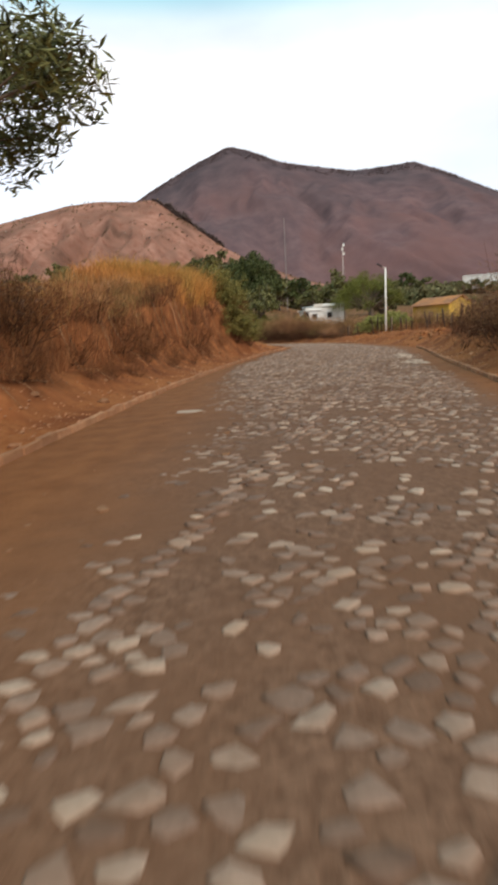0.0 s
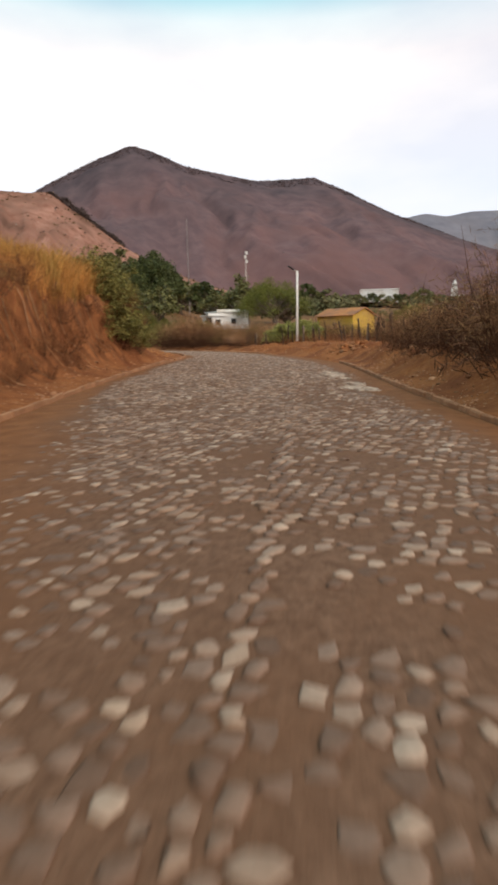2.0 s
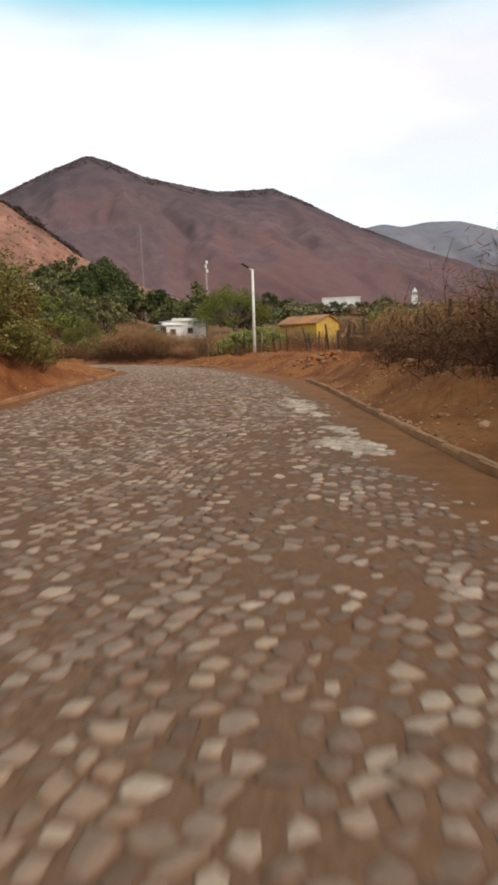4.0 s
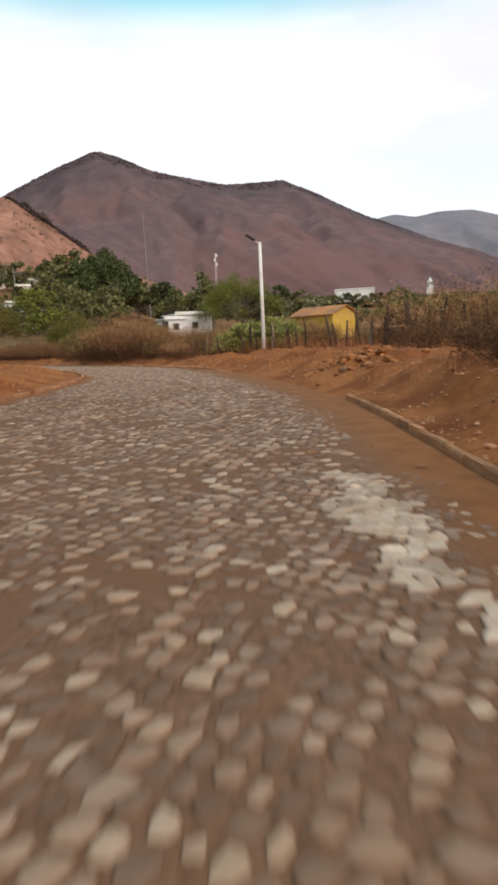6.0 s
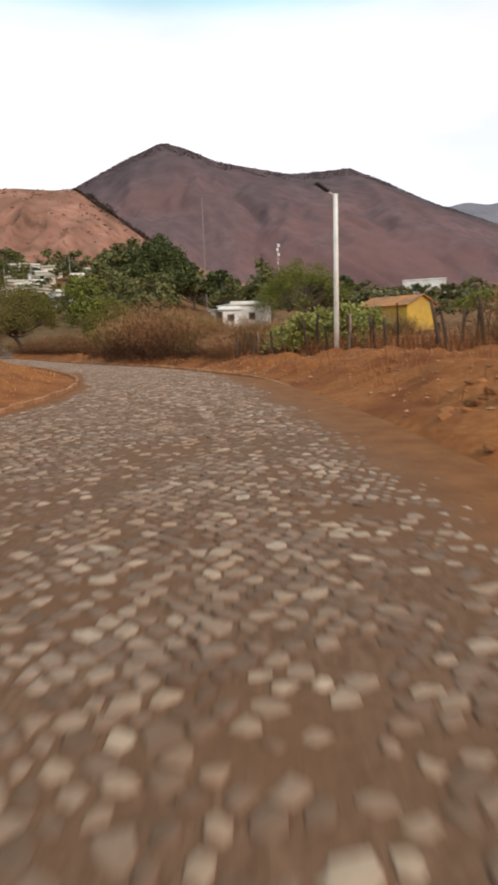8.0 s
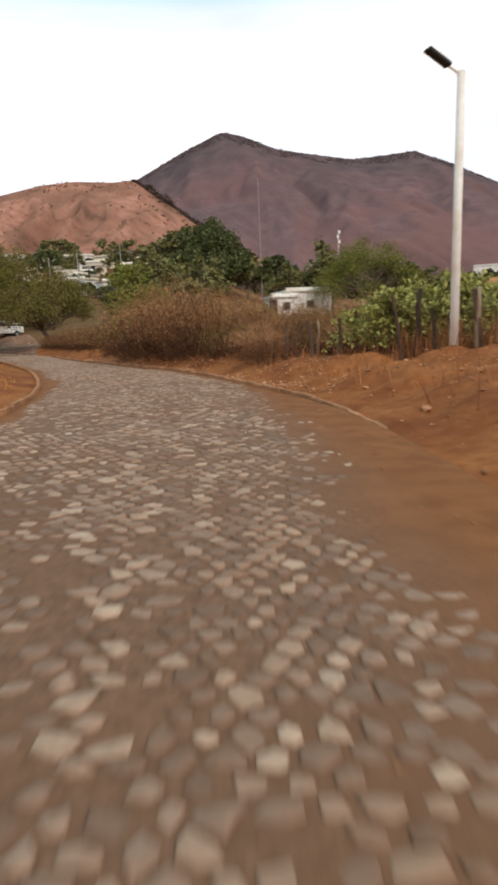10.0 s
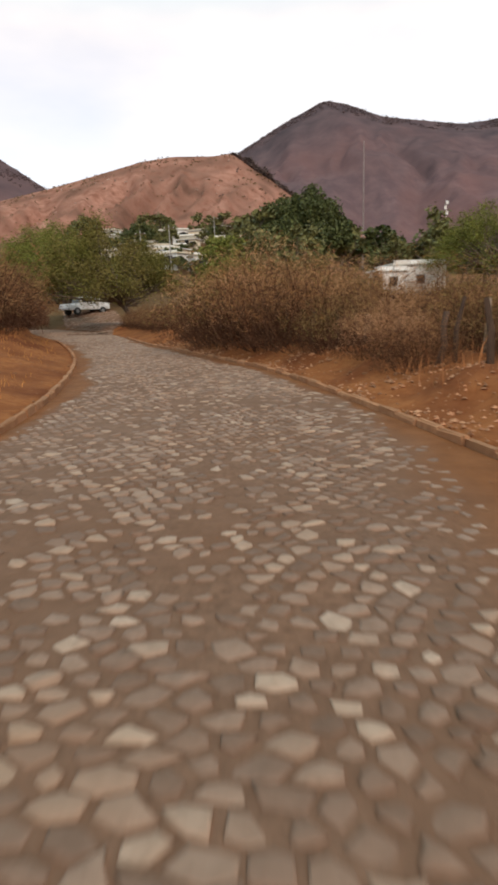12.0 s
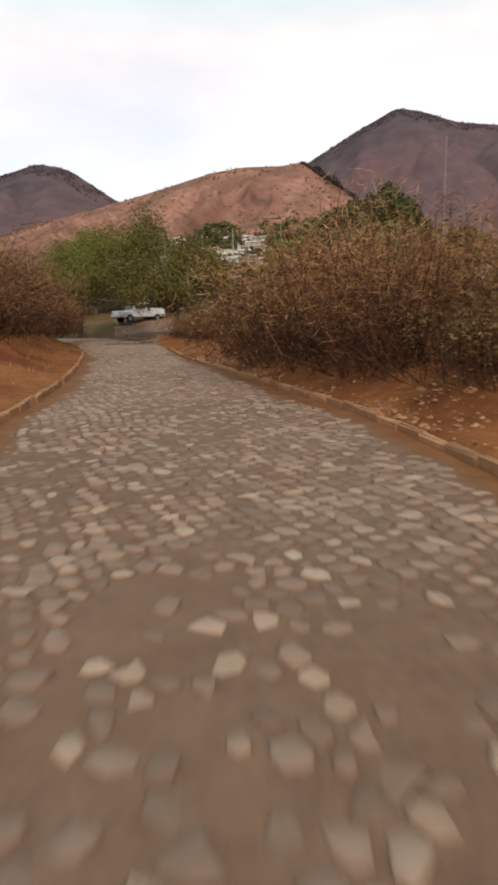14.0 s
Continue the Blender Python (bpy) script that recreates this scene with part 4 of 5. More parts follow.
def grass(name, label, xs, ys, h0, h1, width, material, rng, seed_lean=0.35):
    n = len(xs)
    z = ground_z(xs, ys)
    h, w = rng.uniform(h0, h1, n), rng.uniform(0.6, 1.3, n) * width
    a = rng.uniform(0, 2 * math.pi, n)
    d = np.stack([np.cos(a), np.sin(a), 0 * a], 1)
    b = np.stack([xs, ys, z - 0.03], 1)
    lean = rng.normal(0, seed_lean, (n, 3)) * h[:, None]
    lean[:, 2] = 0
    mid = b + lean * 0.35 + np.stack([0 * h, 0 * h, h * 0.6], 1)
    tip = b + lean + np.stack([0 * h, 0 * h, h], 1)
    v = np.stack([b - d * w[:, None], b + d * w[:, None], mid - d * w[:, None] * 0.7, mid + d * w[:, None] * 0.7, tip], 1).reshape(-1, 3)
    i = np.arange(n)[:, None] * 5
    f = [tuple(q) for q in np.concatenate([i + (0, 1, 3), i + (0, 3, 2), i + (2, 3, 4)])]
    return tagged(put(name, v, f, material), label, "grass", kind="stuff")


def strewn(n, ya, yb, side, sign, da, db, rng, clump=0.5):
    y = rng.uniform(ya, yb, n * 2)
    d = rng.uniform(da, db, n * 2)
    keep = fbm(y * 0.8, d * 0.8, 55) * 0.8 + rng.uniform(-0.5, 0.5, n * 2) > -clump + 0.3
    y, d = y[keep][:n], d[keep][:n]
    return side(y) + sign * d, y


DULL = mat("dull brown grass", (0.46, 0.205, 0.072), (0.30, 0.125, 0.045), 3.0, (0.34, 0.185, 0.066), 0.5, 0.9, 0, "island")
gx, gy = strewn(13000, -5, 21.5, LEFT, -1, 2.2, 6.5, rng, 0.5)
grass("dry_grass", "dull brown grass among brush on the bank", gx, gy, 0.25, 0.75, 0.009, DULL, rng)
gx, gy = strewn(6500, 20.5, 24.5, LEFT, -1, 2.4, 6.5, rng, 0.6)
grass("dry_grass", "tall dry orange grass on top of the road bank", gx, gy, 0.4, 0.95, 0.010, STRAW, rng)
gx, gy = strewn(10000, 22.5, 28.5, LEFT, -1, 2.3, 6.5, rng, 0.7)
grass("tall_grass", "tall yellowing cane grass at the end of the bank", gx, gy, 0.7, 1.7, 0.013, CANE, rng, 0.3)
gx, gy = strewn(7000, -5, 29, LEFT, -1, 1.7, 2.9, rng, 0.2)
grass("dead_stalks", "dead red-brown stalks hanging on the bank face", gx, gy, 0.2, 0.65, 0.009, RUST, rng, 0.4)
gx, gy = strewn(2600, 29, 62, LEFT, -1, 0.6, 3.4, rng, 0.1)
grass("dry_grass", "short dry straw grass inside the bend", gx, gy, 0.05, 0.17, 0.007, STRAW, rng)
gx, gy = strewn(5000, 4, 60, RIGHT, 1, 0.8, 6.0, rng, 0.1)
grass("dead_stalks", "sparse dead stalks along the dirt verge", gx, gy, 0.15, 0.5, 0.008, RUST, rng)


gx, gy = rng.uniform(11.9, 18.2, 3800), rng.uniform(37.2, 42.6, 3800)
near_fence = np.abs(gx - 11.9 + (gy - 41.6) * 1.1) < 0.9
gx, gy = gx[near_fence], gy[near_fence]
grass("dead_stalks", "dead rust-coloured stalks along the stick fence", gx, gy, 0.25, 0.95, 0.009, RUSTY, rng, 0.2)


# ---- roots in the bank ----
ROOT = mat("bleached root", (0.42, 0.24, 0.13), (0.30, 0.15, 0.075), 9.0, None, 1, 0.95, 0.3, "object", stretch_z=0.3)
roots = thing("exposed_roots", "pale dry roots hanging down the eroded bank face", "roots", pose(0, 0, 0))
rng = np.random.default_rng(66)
for y in np.arange(5.5, 28.5, 1.0):
    y0, a, b = y + rng.normal(0, 0.2), rng.uniform(2.3, 2.9), rng.uniform(1.0, 1.7)
    path, drift, q = [], 0.0, rng.uniform(0.006, 0.014)
    for u in np.linspace(a, b, 8):
        drift += rng.normal(0, 0.10)
        x = float(LEFT(y0)) - u
        path.append(((x + 0.05, y0 + drift, float(ground_z(x, y0 + drift)) + 0.035), q * (0.5 + 0.6 * (u - b) / (a - b))))
    v, f = tubes([path], 5)
    put("root", v, f, ROOT, roots, smooth=True)


# ---- street lamp ----
def street_lamp(x, y):
    ob = thing("street_lamp", "white steel solar street lamp post with black panel head", "street lamp", pose(x, y, float(ground_z(x, y)) - 0.02))
    v, f = tubes([[((0, 0, -0.3), 0.084), ((0, 0, 2.3), 0.078), ((0, 0, 4.9), 0.068)]], 14)
    put("pole", v, f, GALV, ob, smooth=True)
    part("base_plate", boxes((0, 0, 0.03, 0.26, 0.26, 0.025), bevel=0.006), GALV, ob)
    v, f = tubes([[((0, 0, 4.80), 0.024), ((-0.10, -0.03, 4.88), 0.022), ((-0.27, -0.06, 4.96), 0.02)]], 8)
    put("arm", v, f, GALV, ob)
    tilt = pose(0, 0, 0, 6, 26, 14)
    head = part("lamp_head", boxes((-0.47, -0.11, 5.07, 0.50, 0.2, 0.05, tilt), bevel=0.012), BLACK, ob, "flat black lamp head")
    part("solar_panel", boxes((-0.46, -0.11, 5.10, 0.46, 0.18, 0.010, tilt)), GLASS, head)
    for a in (-0.11, 0.11):
        for b in (-0.11, 0.11):
            part("bolt", boxes((a, b, 0.06, 0.03, 0.03, 0.04)), GALV, ob)
    return ob


street_lamp(12.65, 40.25)


# ---- fences ----
def fence(name, label, line, gap, rng, tall=(0.9, 1.6), wires=True, stakes=()):
    ob = thing(name, label, "fence")
    p = np.array(line, float)
    s = np.r_[0, np.cumsum(np.hypot(*np.diff(p, axis=0).T))]
    tops = []
    for d in np.arange(0, s[-1], gap):
        d = d + rng.normal(0, gap * 0.22)
        x, y = float(np.interp(d, s, p[:, 0])), float(np.interp(d, s, p[:, 1]))
        z, h, r = float(ground_z(x, y)), rng.uniform(*tall), rng.uniform(0.03, 0.065)
        lx, ly = rng.normal(0, 0.09, 2) * h
        k = [((x, y, z - 0.2), r * 1.1), ((x + lx * 0.4 + rng.normal(0, 0.02), y + ly * 0.4, z + h * 0.5), r), ((x + lx, y + ly, z + h), r * 0.75)]
        v, f = tubes([k], 7)
        put("post", v, f, WOOD, ob)
        tops.append((x + lx * 0.6, y + ly * 0.6, z, h))
    for x, y, h, r, lx, ly, wood in stakes:
        z = float(ground_z(x, y))
        k = [((x + lx * q + rng.normal(0, 0.015), y + ly * q + rng.normal(0, 0.015), z - 0.2 + (h + 0.2) * q), r * (1.15 - 0.35 * q)) for q in (0, 0.25, 0.5, 0.75, 1.0)]
        v, f = tubes([k], 8)
        put("stake", v, f, wood, ob, "stout crooked fence stake", smooth=True)
    if wires:
        for q in (0.4, 0.75):
            v, f = tubes([[((x, y, z + 1.1 * q), 0.004) for x, y, z, h in tops]], 4)
            put("wire", v, f, WOOD, ob, "rusty fence wire")
    return ob


rng = np.random.default_rng(77)
fence("stick_fence", "crooked dark stick fence behind the dirt lot", [(11.9, 41.2), (14.5, 39.2), (17, 36.6), (18.2, 33.4), (16.2, 29.5), (13.6, 24.5), (11.6, 18.5), (10.2, 12)], 0.8, rng, (0.9, 1.7), True,
      ((13.1, 40.25, 1.25, 0.045, 0.0, 0.0, PALEWOOD), (13.75, 39.8, 1.2, 0.055, -0.12, 0.1, WOOD), (14.05, 39.5, 1.1, 0.05, -0.1, 0.0, WOOD), (15.3, 38.3, 1.55, 0.06, -0.35, 0.1, WOOD),
       (15.7, 37.9, 1.35, 0.05, 0.05, 0.0, WOOD), (16.2, 37.4, 1.45, 0.065, -0.28, 0.1, WOOD), (16.45, 37.2, 1.2, 0.05, 0.1, 0.1, PALEWOOD), (17.9, 34.6, 1.9, 0.07, 0.45, -0.1, WOOD), (12.2, 41.0, 1.3, 0.06, 0.05, 0.0, WOOD)))
fence("stick_fence", "low stick fence in front of the bend thicket", [(10.9, 42.0), (10.0, 45.2), (8.4, 48.2), (6.6, 51.6), (4.4, 56)], 1.25, rng, (0.6, 1.1), False,
      ((11.0, 45.4, 1.0, 0.04, 0.05, 0.0, PALEWOOD), (3.5, 59.4, 1.0, 0.09, 0.0, 0.0, WOOD), (9.9, 44.0, 0.8, 0.05, 0.1, 0.0, WOOD)))


def dead_trunk(x, y, h, r, seed):
    rng = np.random.default_rng(seed)
    ob = thing("dead_trunk", "dark gnarled dead trunk standing in the stick fence", "tree trunk", pose(x, y, float(ground_z(x, y))), "dead trunks at the fence")
    k = [((rng.normal(0, 0.04), rng.normal(0, 0.04), h * q), r * (1.25 - 0.6 * q) * rng.uniform(0.85, 1.15)) for q in (-0.1, 0.12, 0.3, 0.5, 0.7, 0.88, 1.0)]
    v, f = tubes([k], 9)
    put("trunk", v, f, WOOD, ob, smooth=True)
    return ob


for k, (x, y, h, r) in enumerate(((17.05, 36.7, 1.75, 0.14), (17.45, 35.8, 1.85, 0.13), (18.3, 38.6, 1.6, 0.12))):
    dead_trunk(x, y, h, r, 500 + k)


# ---- buildings ----
CREAM = mat("cream limewash", (0.74, 0.62, 0.46), (0.60, 0.48, 0.34), 1.5, (0.68, 0.60, 0.48), 0.4, 0.9, 0.1, "object")
def house(name, label, x, y, z, w, d, h, turn, wall, roof="flat", roofmat=None, windows=2, door=True, rise=1.2, deep=2.0):
    ob = thing(name, label, "house", pose(x, y, z, 0, 0, turn))
    part("wall", boxes((0, 0, (h - deep) / 2, w, d, h + deep)), wall, ob)
    roofmat = roofmat or wall
    if roof == "flat":
        part("roof", boxes((0, 0, h + 0.09, w + 0.5, d + 0.5, 0.18), bevel=0.02), roofmat, ob)
        part("parapet", boxes((0, -d / 2 + 0.1, h + 0.33, w, 0.14, 0.3)), wall, ob)
    else:                                    # ridge along x: gables at both ends
        a, b, e = w / 2 + 0.35, d / 2 + 0.45, 0.12
        vs, fs = [], []
        for lift in (0, e):
            for sx in (-a, a):
                vs += [(sx, -b, h - 0.15 + lift), (sx, 0, h + rise + lift), (sx, b, h - 0.15 + lift)]
        fs = [(0, 3, 4, 1), (1, 4, 5, 2), (6, 7, 10, 9), (7, 8, 11, 10), (0, 1, 7, 6), (1, 2, 8, 7), (3, 9, 10, 4), (4, 10, 11, 5), (0, 6, 9, 3), (2, 5, 11, 8)]
        put("roof", vs, fs, roofmat, ob)
        for sx in (-w / 2 + 0.01, w / 2 - 0.01):
            put("gable", [(sx, -d / 2, h), (sx, d / 2, h), (sx, 0, h + rise - 0.05), (sx * 0.98, -d / 2, h), (sx * 0.98, d / 2, h), (sx * 0.98, 0, h + rise - 0.05)], [(0, 1, 2), (3, 5, 4), (0, 3, 4, 1), (1, 4, 5, 2), (2, 5, 3, 0)], wall, ob)
    for k in range(windows):
        wx = (k + 0.5) / windows * w - w / 2 + 0.1
        win = part("window", boxes((wx, -d / 2 - 0.015, h * 0.56, 0.95, 0.06, 0.95)), GREYWALL, ob)
        part("pane", boxes((wx, -d / 2 - 0.05, h * 0.56, 0.78, 0.03, 0.78)), DARKHOLE, win, "dark window pane")
    if door:
        part("door", boxes((w * 0.5 - w / max(windows, 1) * 0.98, -d / 2 - 0.02, 1.0, 0.9, 0.08, 2.0)), DARKHOLE, ob, "dark doorway")
    return ob


house("house", "ochre yellow house with a sloping orange clay-tile roof", 39.8, 95.7, 0.2, 7.6, 6.2, 3.9, -60, YELLOW, "gable", CLAYROOF, 1, False, 1.2)
house("house", "white flat-roofed house behind the thicket", 19.4, 98.9, 1.6, 5.6, 5.0, 3.3, 12, WHITE, "flat", WHITE, 1, False)
house("house", "small whitewashed annexe beside the flat-roofed house", 16.4, 95.0, 2.0, 3.0, 3.0, 2.2, 12, WHITE, "flat", WHITE, 1)
house("warehouse", "long pale warehouse on the far valley side", 131.6, 270, 19.6, 18.5, 12, 1.9, -24, WHITE, "flat", SHEET, 0, False, deep=7.0)
rng = np.random.default_rng(31)
for k in range(38):
    y = 108 + 2.8 * k + rng.uniform(-3, 3)
    x = 7.4 - (y - 38) * rng.uniform(0.115, 0.36)
    w, d, h = rng.uniform(2.4, 4.6), rng.uniform(2.4, 3.8), rng.uniform(1.9, 2.6)
    for _ in range(2):                       # yard trees that half hide each house
        tx, ty = x + rng.uniform(-0.7, 0.7) * w, y - d * 0.5 - rng.uniform(0.8, 2.5)
        lay(valley_tree[int(rng.integers(3))], tx, ty, rng.uniform(0.20, 0.40), float(rng.uniform(0, 360)), tall=rng.uniform(0.8, 1.1))
    house("village_house", "small pale village house on the slope", x, y, float(ground_z(x, y)) - 0.2, w, d, h, rng.uniform(-30, 30), (CREAM, WHITE, CREAM)[k % 3], "flat", (SHEET, CREAM, GREYWALL)[k % 3], int(rng.integers(1, 4)))


def church(x, y, z):
    ob = thing("church", "small white church with a stepped bell tower", "church", pose(x, y, z, 0, 0, -30))
    part("nave", boxes((0, 6, 3, 8, 14, 9)), WHITE, ob)
    part("tower", boxes((-2.5, -2, 5, 4, 4, 14)), WHITE, ob)
    part("belfry", boxes((-2.5, -2, 13.4, 2.8, 2.8, 3.0), bevel=0.1), WHITE, ob)
    bm = bmesh.new()
    bmesh.ops.create_cone(bm, segments=8, radius1=1.7, radius2=0.1, depth=2.6, matrix=Matrix.Translation((-2.5, -2, 16.1)))
    part("spire", bm, WHITE, ob)
    part("door", boxes((1.2, -1.02, 1.4, 1.8, 0.1, 3.4)), DARKHOLE, ob)
    for s in (-3.2, -1.8):
        part("bell_opening", boxes((s, -3.42, 13.4, 0.7, 0.08, 1.6)), DARKHOLE, ob)
    return ob


church(226, 345, 17)


def mast(name, label, x, y, z0, z1, width, metal):
    ob = thing(name, label, "radio mast", pose(x, y, z0))
    h = z1 - z0
    for k in range(3):
        w = 2 * math.pi * k / 3
        v, f = tubes([[((math.cos(w) * width, math.sin(w) * width, -1), 0.03 + width * 0.04), ((math.cos(w) * width * 0.5, math.sin(w) * width * 0.5, h), 0.025 + width * 0.03)]], 5)
        put("leg", v, f, metal, ob)
    braces = []
    n = int(h / (width * 2.6))
    for i in range(n):
        for k in range(3):
            w, w2 = 2 * math.pi * k / 3, 2 * math.pi * (k + 1) / 3
            a, b = 1 - 0.5 * i / n, 1 - 0.5 * (i + 1) / n
            braces.append([((math.cos(w) * width * a, math.sin(w) * width * a, h * i / n), 0.03), ((math.cos(w2) * width * b, math.sin(w2) * width * b, h * (i + 1) / n), 0.03)])
    v, f = tubes(braces, 4)
    put("bracing", v, f, metal, ob)
    return ob


mast("radio_mast", "slender pale lattice radio mast behind the trees", 18.9, 143, 6, 28.5, 0.15, STEEL)
tower = mast("phone_tower", "white lattice phone tower with dish antennas", 91.4, 390.4, 22, 57, 0.8, GALV)
for k, q in enumerate((33.5, 31.0, 28.0)):
    part("antenna", boxes((0.5 * (-1) ** k, -0.9, q, 1.3, 0.5, 1.9), bevel=0.1), WHITE, tower)


def utility_pole(x, y, h):
    ob = thing("utility_pole", "pale concrete utility pole in the village", "utility pole", pose(x, y, float(ground_z(x, y))), "village utility poles")
    v, f = tubes([[((0, 0, -0.3), 0.10), ((0, 0, h), 0.065)]], 8)
    put("pole", v, f, GREYWALL, ob)
    part("crossarm", boxes((0, 0, h - 0.5, 1.6, 0.1, 0.1)), WOOD, ob)
    for s in (-0.7, 0, 0.7):
        part("insulator", boxes((s, 0, h - 0.37, 0.09, 0.09, 0.16), bevel=0.02), WHITE, ob)
    return ob


for x, y, h in ((-14.5, 116, 6.5), (-11.5, 121, 6.8), (-24, 128, 6.5), (-9, 150, 6.5)):
    utility_pole(x, y, h)


# ---- parked pickup ----
def pickup(x, y, turn):
    ob = thing("pickup_truck", "white pickup truck parked under the trees", "truck", pose(x, y, float(ground_z(x, y)) + 0.02, 0, 0, turn) )
    body = part("body", boxes((0, 0, 0.72, 4.9, 1.75, 0.5), bevel=0.09), PAINT, ob)
    part("bonnet", boxes((1.75, 0, 0.98, 1.35, 1.6, 0.2), bevel=0.08), PAINT, ob)
    bm = boxes((0.25, 0, 1.35, 1.75, 1.55, 0.75))
    for q in bm.verts:
        if q.co.z > 1.4:
            q.co.x = 0.25 + (q.co.x - 0.25) * 0.68
            q.co.y *= 0.86
    bmesh.ops.bevel(bm, geom=bm.edges[:], offset=0.06, segments=2, affect="EDGES")
    cab = part("cab", bm, PAINT, ob)
    for s in (-1, 1):
        part("side_window", boxes((0.25, s * 0.735, 1.42, 1.15, 0.03, 0.4, pose(0, 0, 0, s * 8))), GLASS, cab)
        part("bed_side", boxes((-1.6, s * 0.82, 1.1, 1.7, 0.08, 0.36), bevel=0.02), PAINT, ob)
    part("windscreen", boxes((1.0, 0, 1.42, 0.03, 1.3, 0.5, pose(0, 0, 0, 0, -24))), GLASS, cab)
    part("tailgate", boxes((-2.42, 0, 1.1, 0.08, 1.6, 0.36), bevel=0.02), PAINT, ob)
    part("plank_stack", boxes((-1.6, 0, 1.46, 2.5, 1.3, 0.12), (-1.5, 0, 1.75, 2.0, 1.2, 0.14), bevel=0.015), WHITE, ob, "stacked pale boards on the bed")
    for s in (-0.55, 0.55):
        part("batten", boxes((-2.3, s, 1.55, 0.08, 0.08, 0.5), (-0.8, s, 1.55, 0.08, 0.08, 0.5)), WOOD, ob)
    part("bumper", boxes((2.5, 0, 0.6, 0.14, 1.7, 0.2), bevel=0.04), CHROME, ob)
    for s in (-0.6, 0.6):
        part("headlight", boxes((2.44, s, 0.85, 0.06, 0.3, 0.18), bevel=0.02), CHROME, ob)
    for wx in (-1.5, 1.55):
        for s in (-1, 1):
            bm = bmesh.new()
            bmesh.ops.create_cone(bm, segments=18, radius1=0.37, radius2=0.37, depth=0.24, cap_ends=True, matrix=Matrix.Translation((wx, s * 0.8, 0.35)) @ pose(0, 0, 0, 90))
            wheel = part("wheel", bm, TYRE, ob, "dark tyre")
            bm = bmesh.new()
            bmesh.ops.create_cone(bm, segments=14, radius1=0.2, radius2=0.17, depth=0.05, cap_ends=True, matrix=Matrix.Translation((wx, s * 0.93, 0.35)) @ pose(0, 0, 0, s * -90))
            part("rim", bm, CHROME, wheel)
    return ob


pickup(-14.4, 92.6, 236)


# ---- rocks ----
def rock_mesh(seed):
    rng = np.random.default_rng(seed)
    bm = bmesh.new()
    bmesh.ops.create_icosphere(bm, subdivisions=1, radius=1)
    s = np.array([1, rng.uniform(0.6, 0.9), rng.uniform(0.35, 0.6)])
    for q in bm.verts:
        k = 1 + 0.6 * noise.noise(q.co * 1.6 + Vector((seed * 7.3, 0, 0)))
        q.co = Vector([q.co[i] * s[i] * k for i in range(3)])
    me = bpy.data.meshes.new("rock")
    bm.to_mesh(me)
    bm.free()
    me.materials.append(ROCK)
    return me


ROCKS = [rock_mesh(s) for s in range(6)]
rng = np.random.default_rng(13)


def rocks(n, side, sign, ya, yb, da, db, lo, hi, group):
    for _ in range(n):
        y, d = rng.uniform(ya, yb), rng.uniform(da, db)
        x, s = float(side(y)) + sign * d, lo * (hi / lo) ** (rng.random() ** 1.8)
        ob = tagged(new("rock", ROCKS[rng.integers(6)]), "angular pale rock lying on the red dirt verge", "rock", group)
        ob.matrix_basis = pose(x, y, float(ground_z(x, y)) + s * 0.12, rng.normal(0, 8), rng.normal(0, 8), rng.uniform(0, 360)) @ Matrix.Diagonal((s, s, s, 1))


rocks(90, LEFT, -1, 1, 32, 0.2, 1.6, 0.02, 0.11, "rocks on the verge below the bank")
rocks(150, RIGHT, 1, 39, 58, 0.15, 1.5, 0.015, 0.07, "rocks below the bend thicket")
rocks(150, RIGHT, 1, 8, 40, 0.3, 4.8, 0.02, 0.13, "rocks on the dirt verge")
for x, y, s in ((11.2, 28.8, 0.16), (10.78, 27.75, 0.18), (11.5, 28.2, 0.15), (9.6, 19.2, 0.18), (11.2, 27.4, 0.16), (11.8, 29.0, 0.17)):
    ob = tagged(new("rock", ROCKS[rng.integers(6)]), "large angular rock on the dirt mound", "rock", "rocks on the dirt mound")
    ob.matrix_basis = pose(x, y, float(ground_z(x, y)) + s * 0.15, 0, 0, rng.uniform(0, 360)) @ Matrix.Diagonal((s, s, s, 1))


# ---- heap of spoil on the dirt lot ----
CLOD = mat("dry earth clod", (0.38, 0.142, 0.055), (0.26, 0.090, 0.036), 9.0, (0.42, 0.175, 0.074), 2.0, 0.95, 0.6, "object", spec=0.06)
clod_meshes = [rock_mesh(20 + k) for k in range(5)]
for me in clod_meshes:
    me.name = "earth_clod"
    me.materials[0] = CLOD
for k in range(70):
    w, q = rng.uniform(0, 2 * math.pi), abs(rng.normal(0, 1.0))
    x, y = 11.35 + math.cos(w) * q * 0.9, 28.6 + math.sin(w) * q * 1.3
    size = rng.uniform(0.05, 0.20) * (1.25 - 0.3 * min(q, 2))
    ob = tagged(new("earth_clod", clod_meshes[k % 5]), "lump of dry red earth on the spoil heap", "earth clod", "clods of the spoil heap")
    ob.matrix_basis = pose(x, y, float(ground_z(x, y)) + size * 0.10, rng.normal(0, 14), rng.normal(0, 14), rng.uniform(0, 360)) @ Matrix.Diagonal((size, size, size * rng.uniform(0.7, 1.3), 1))


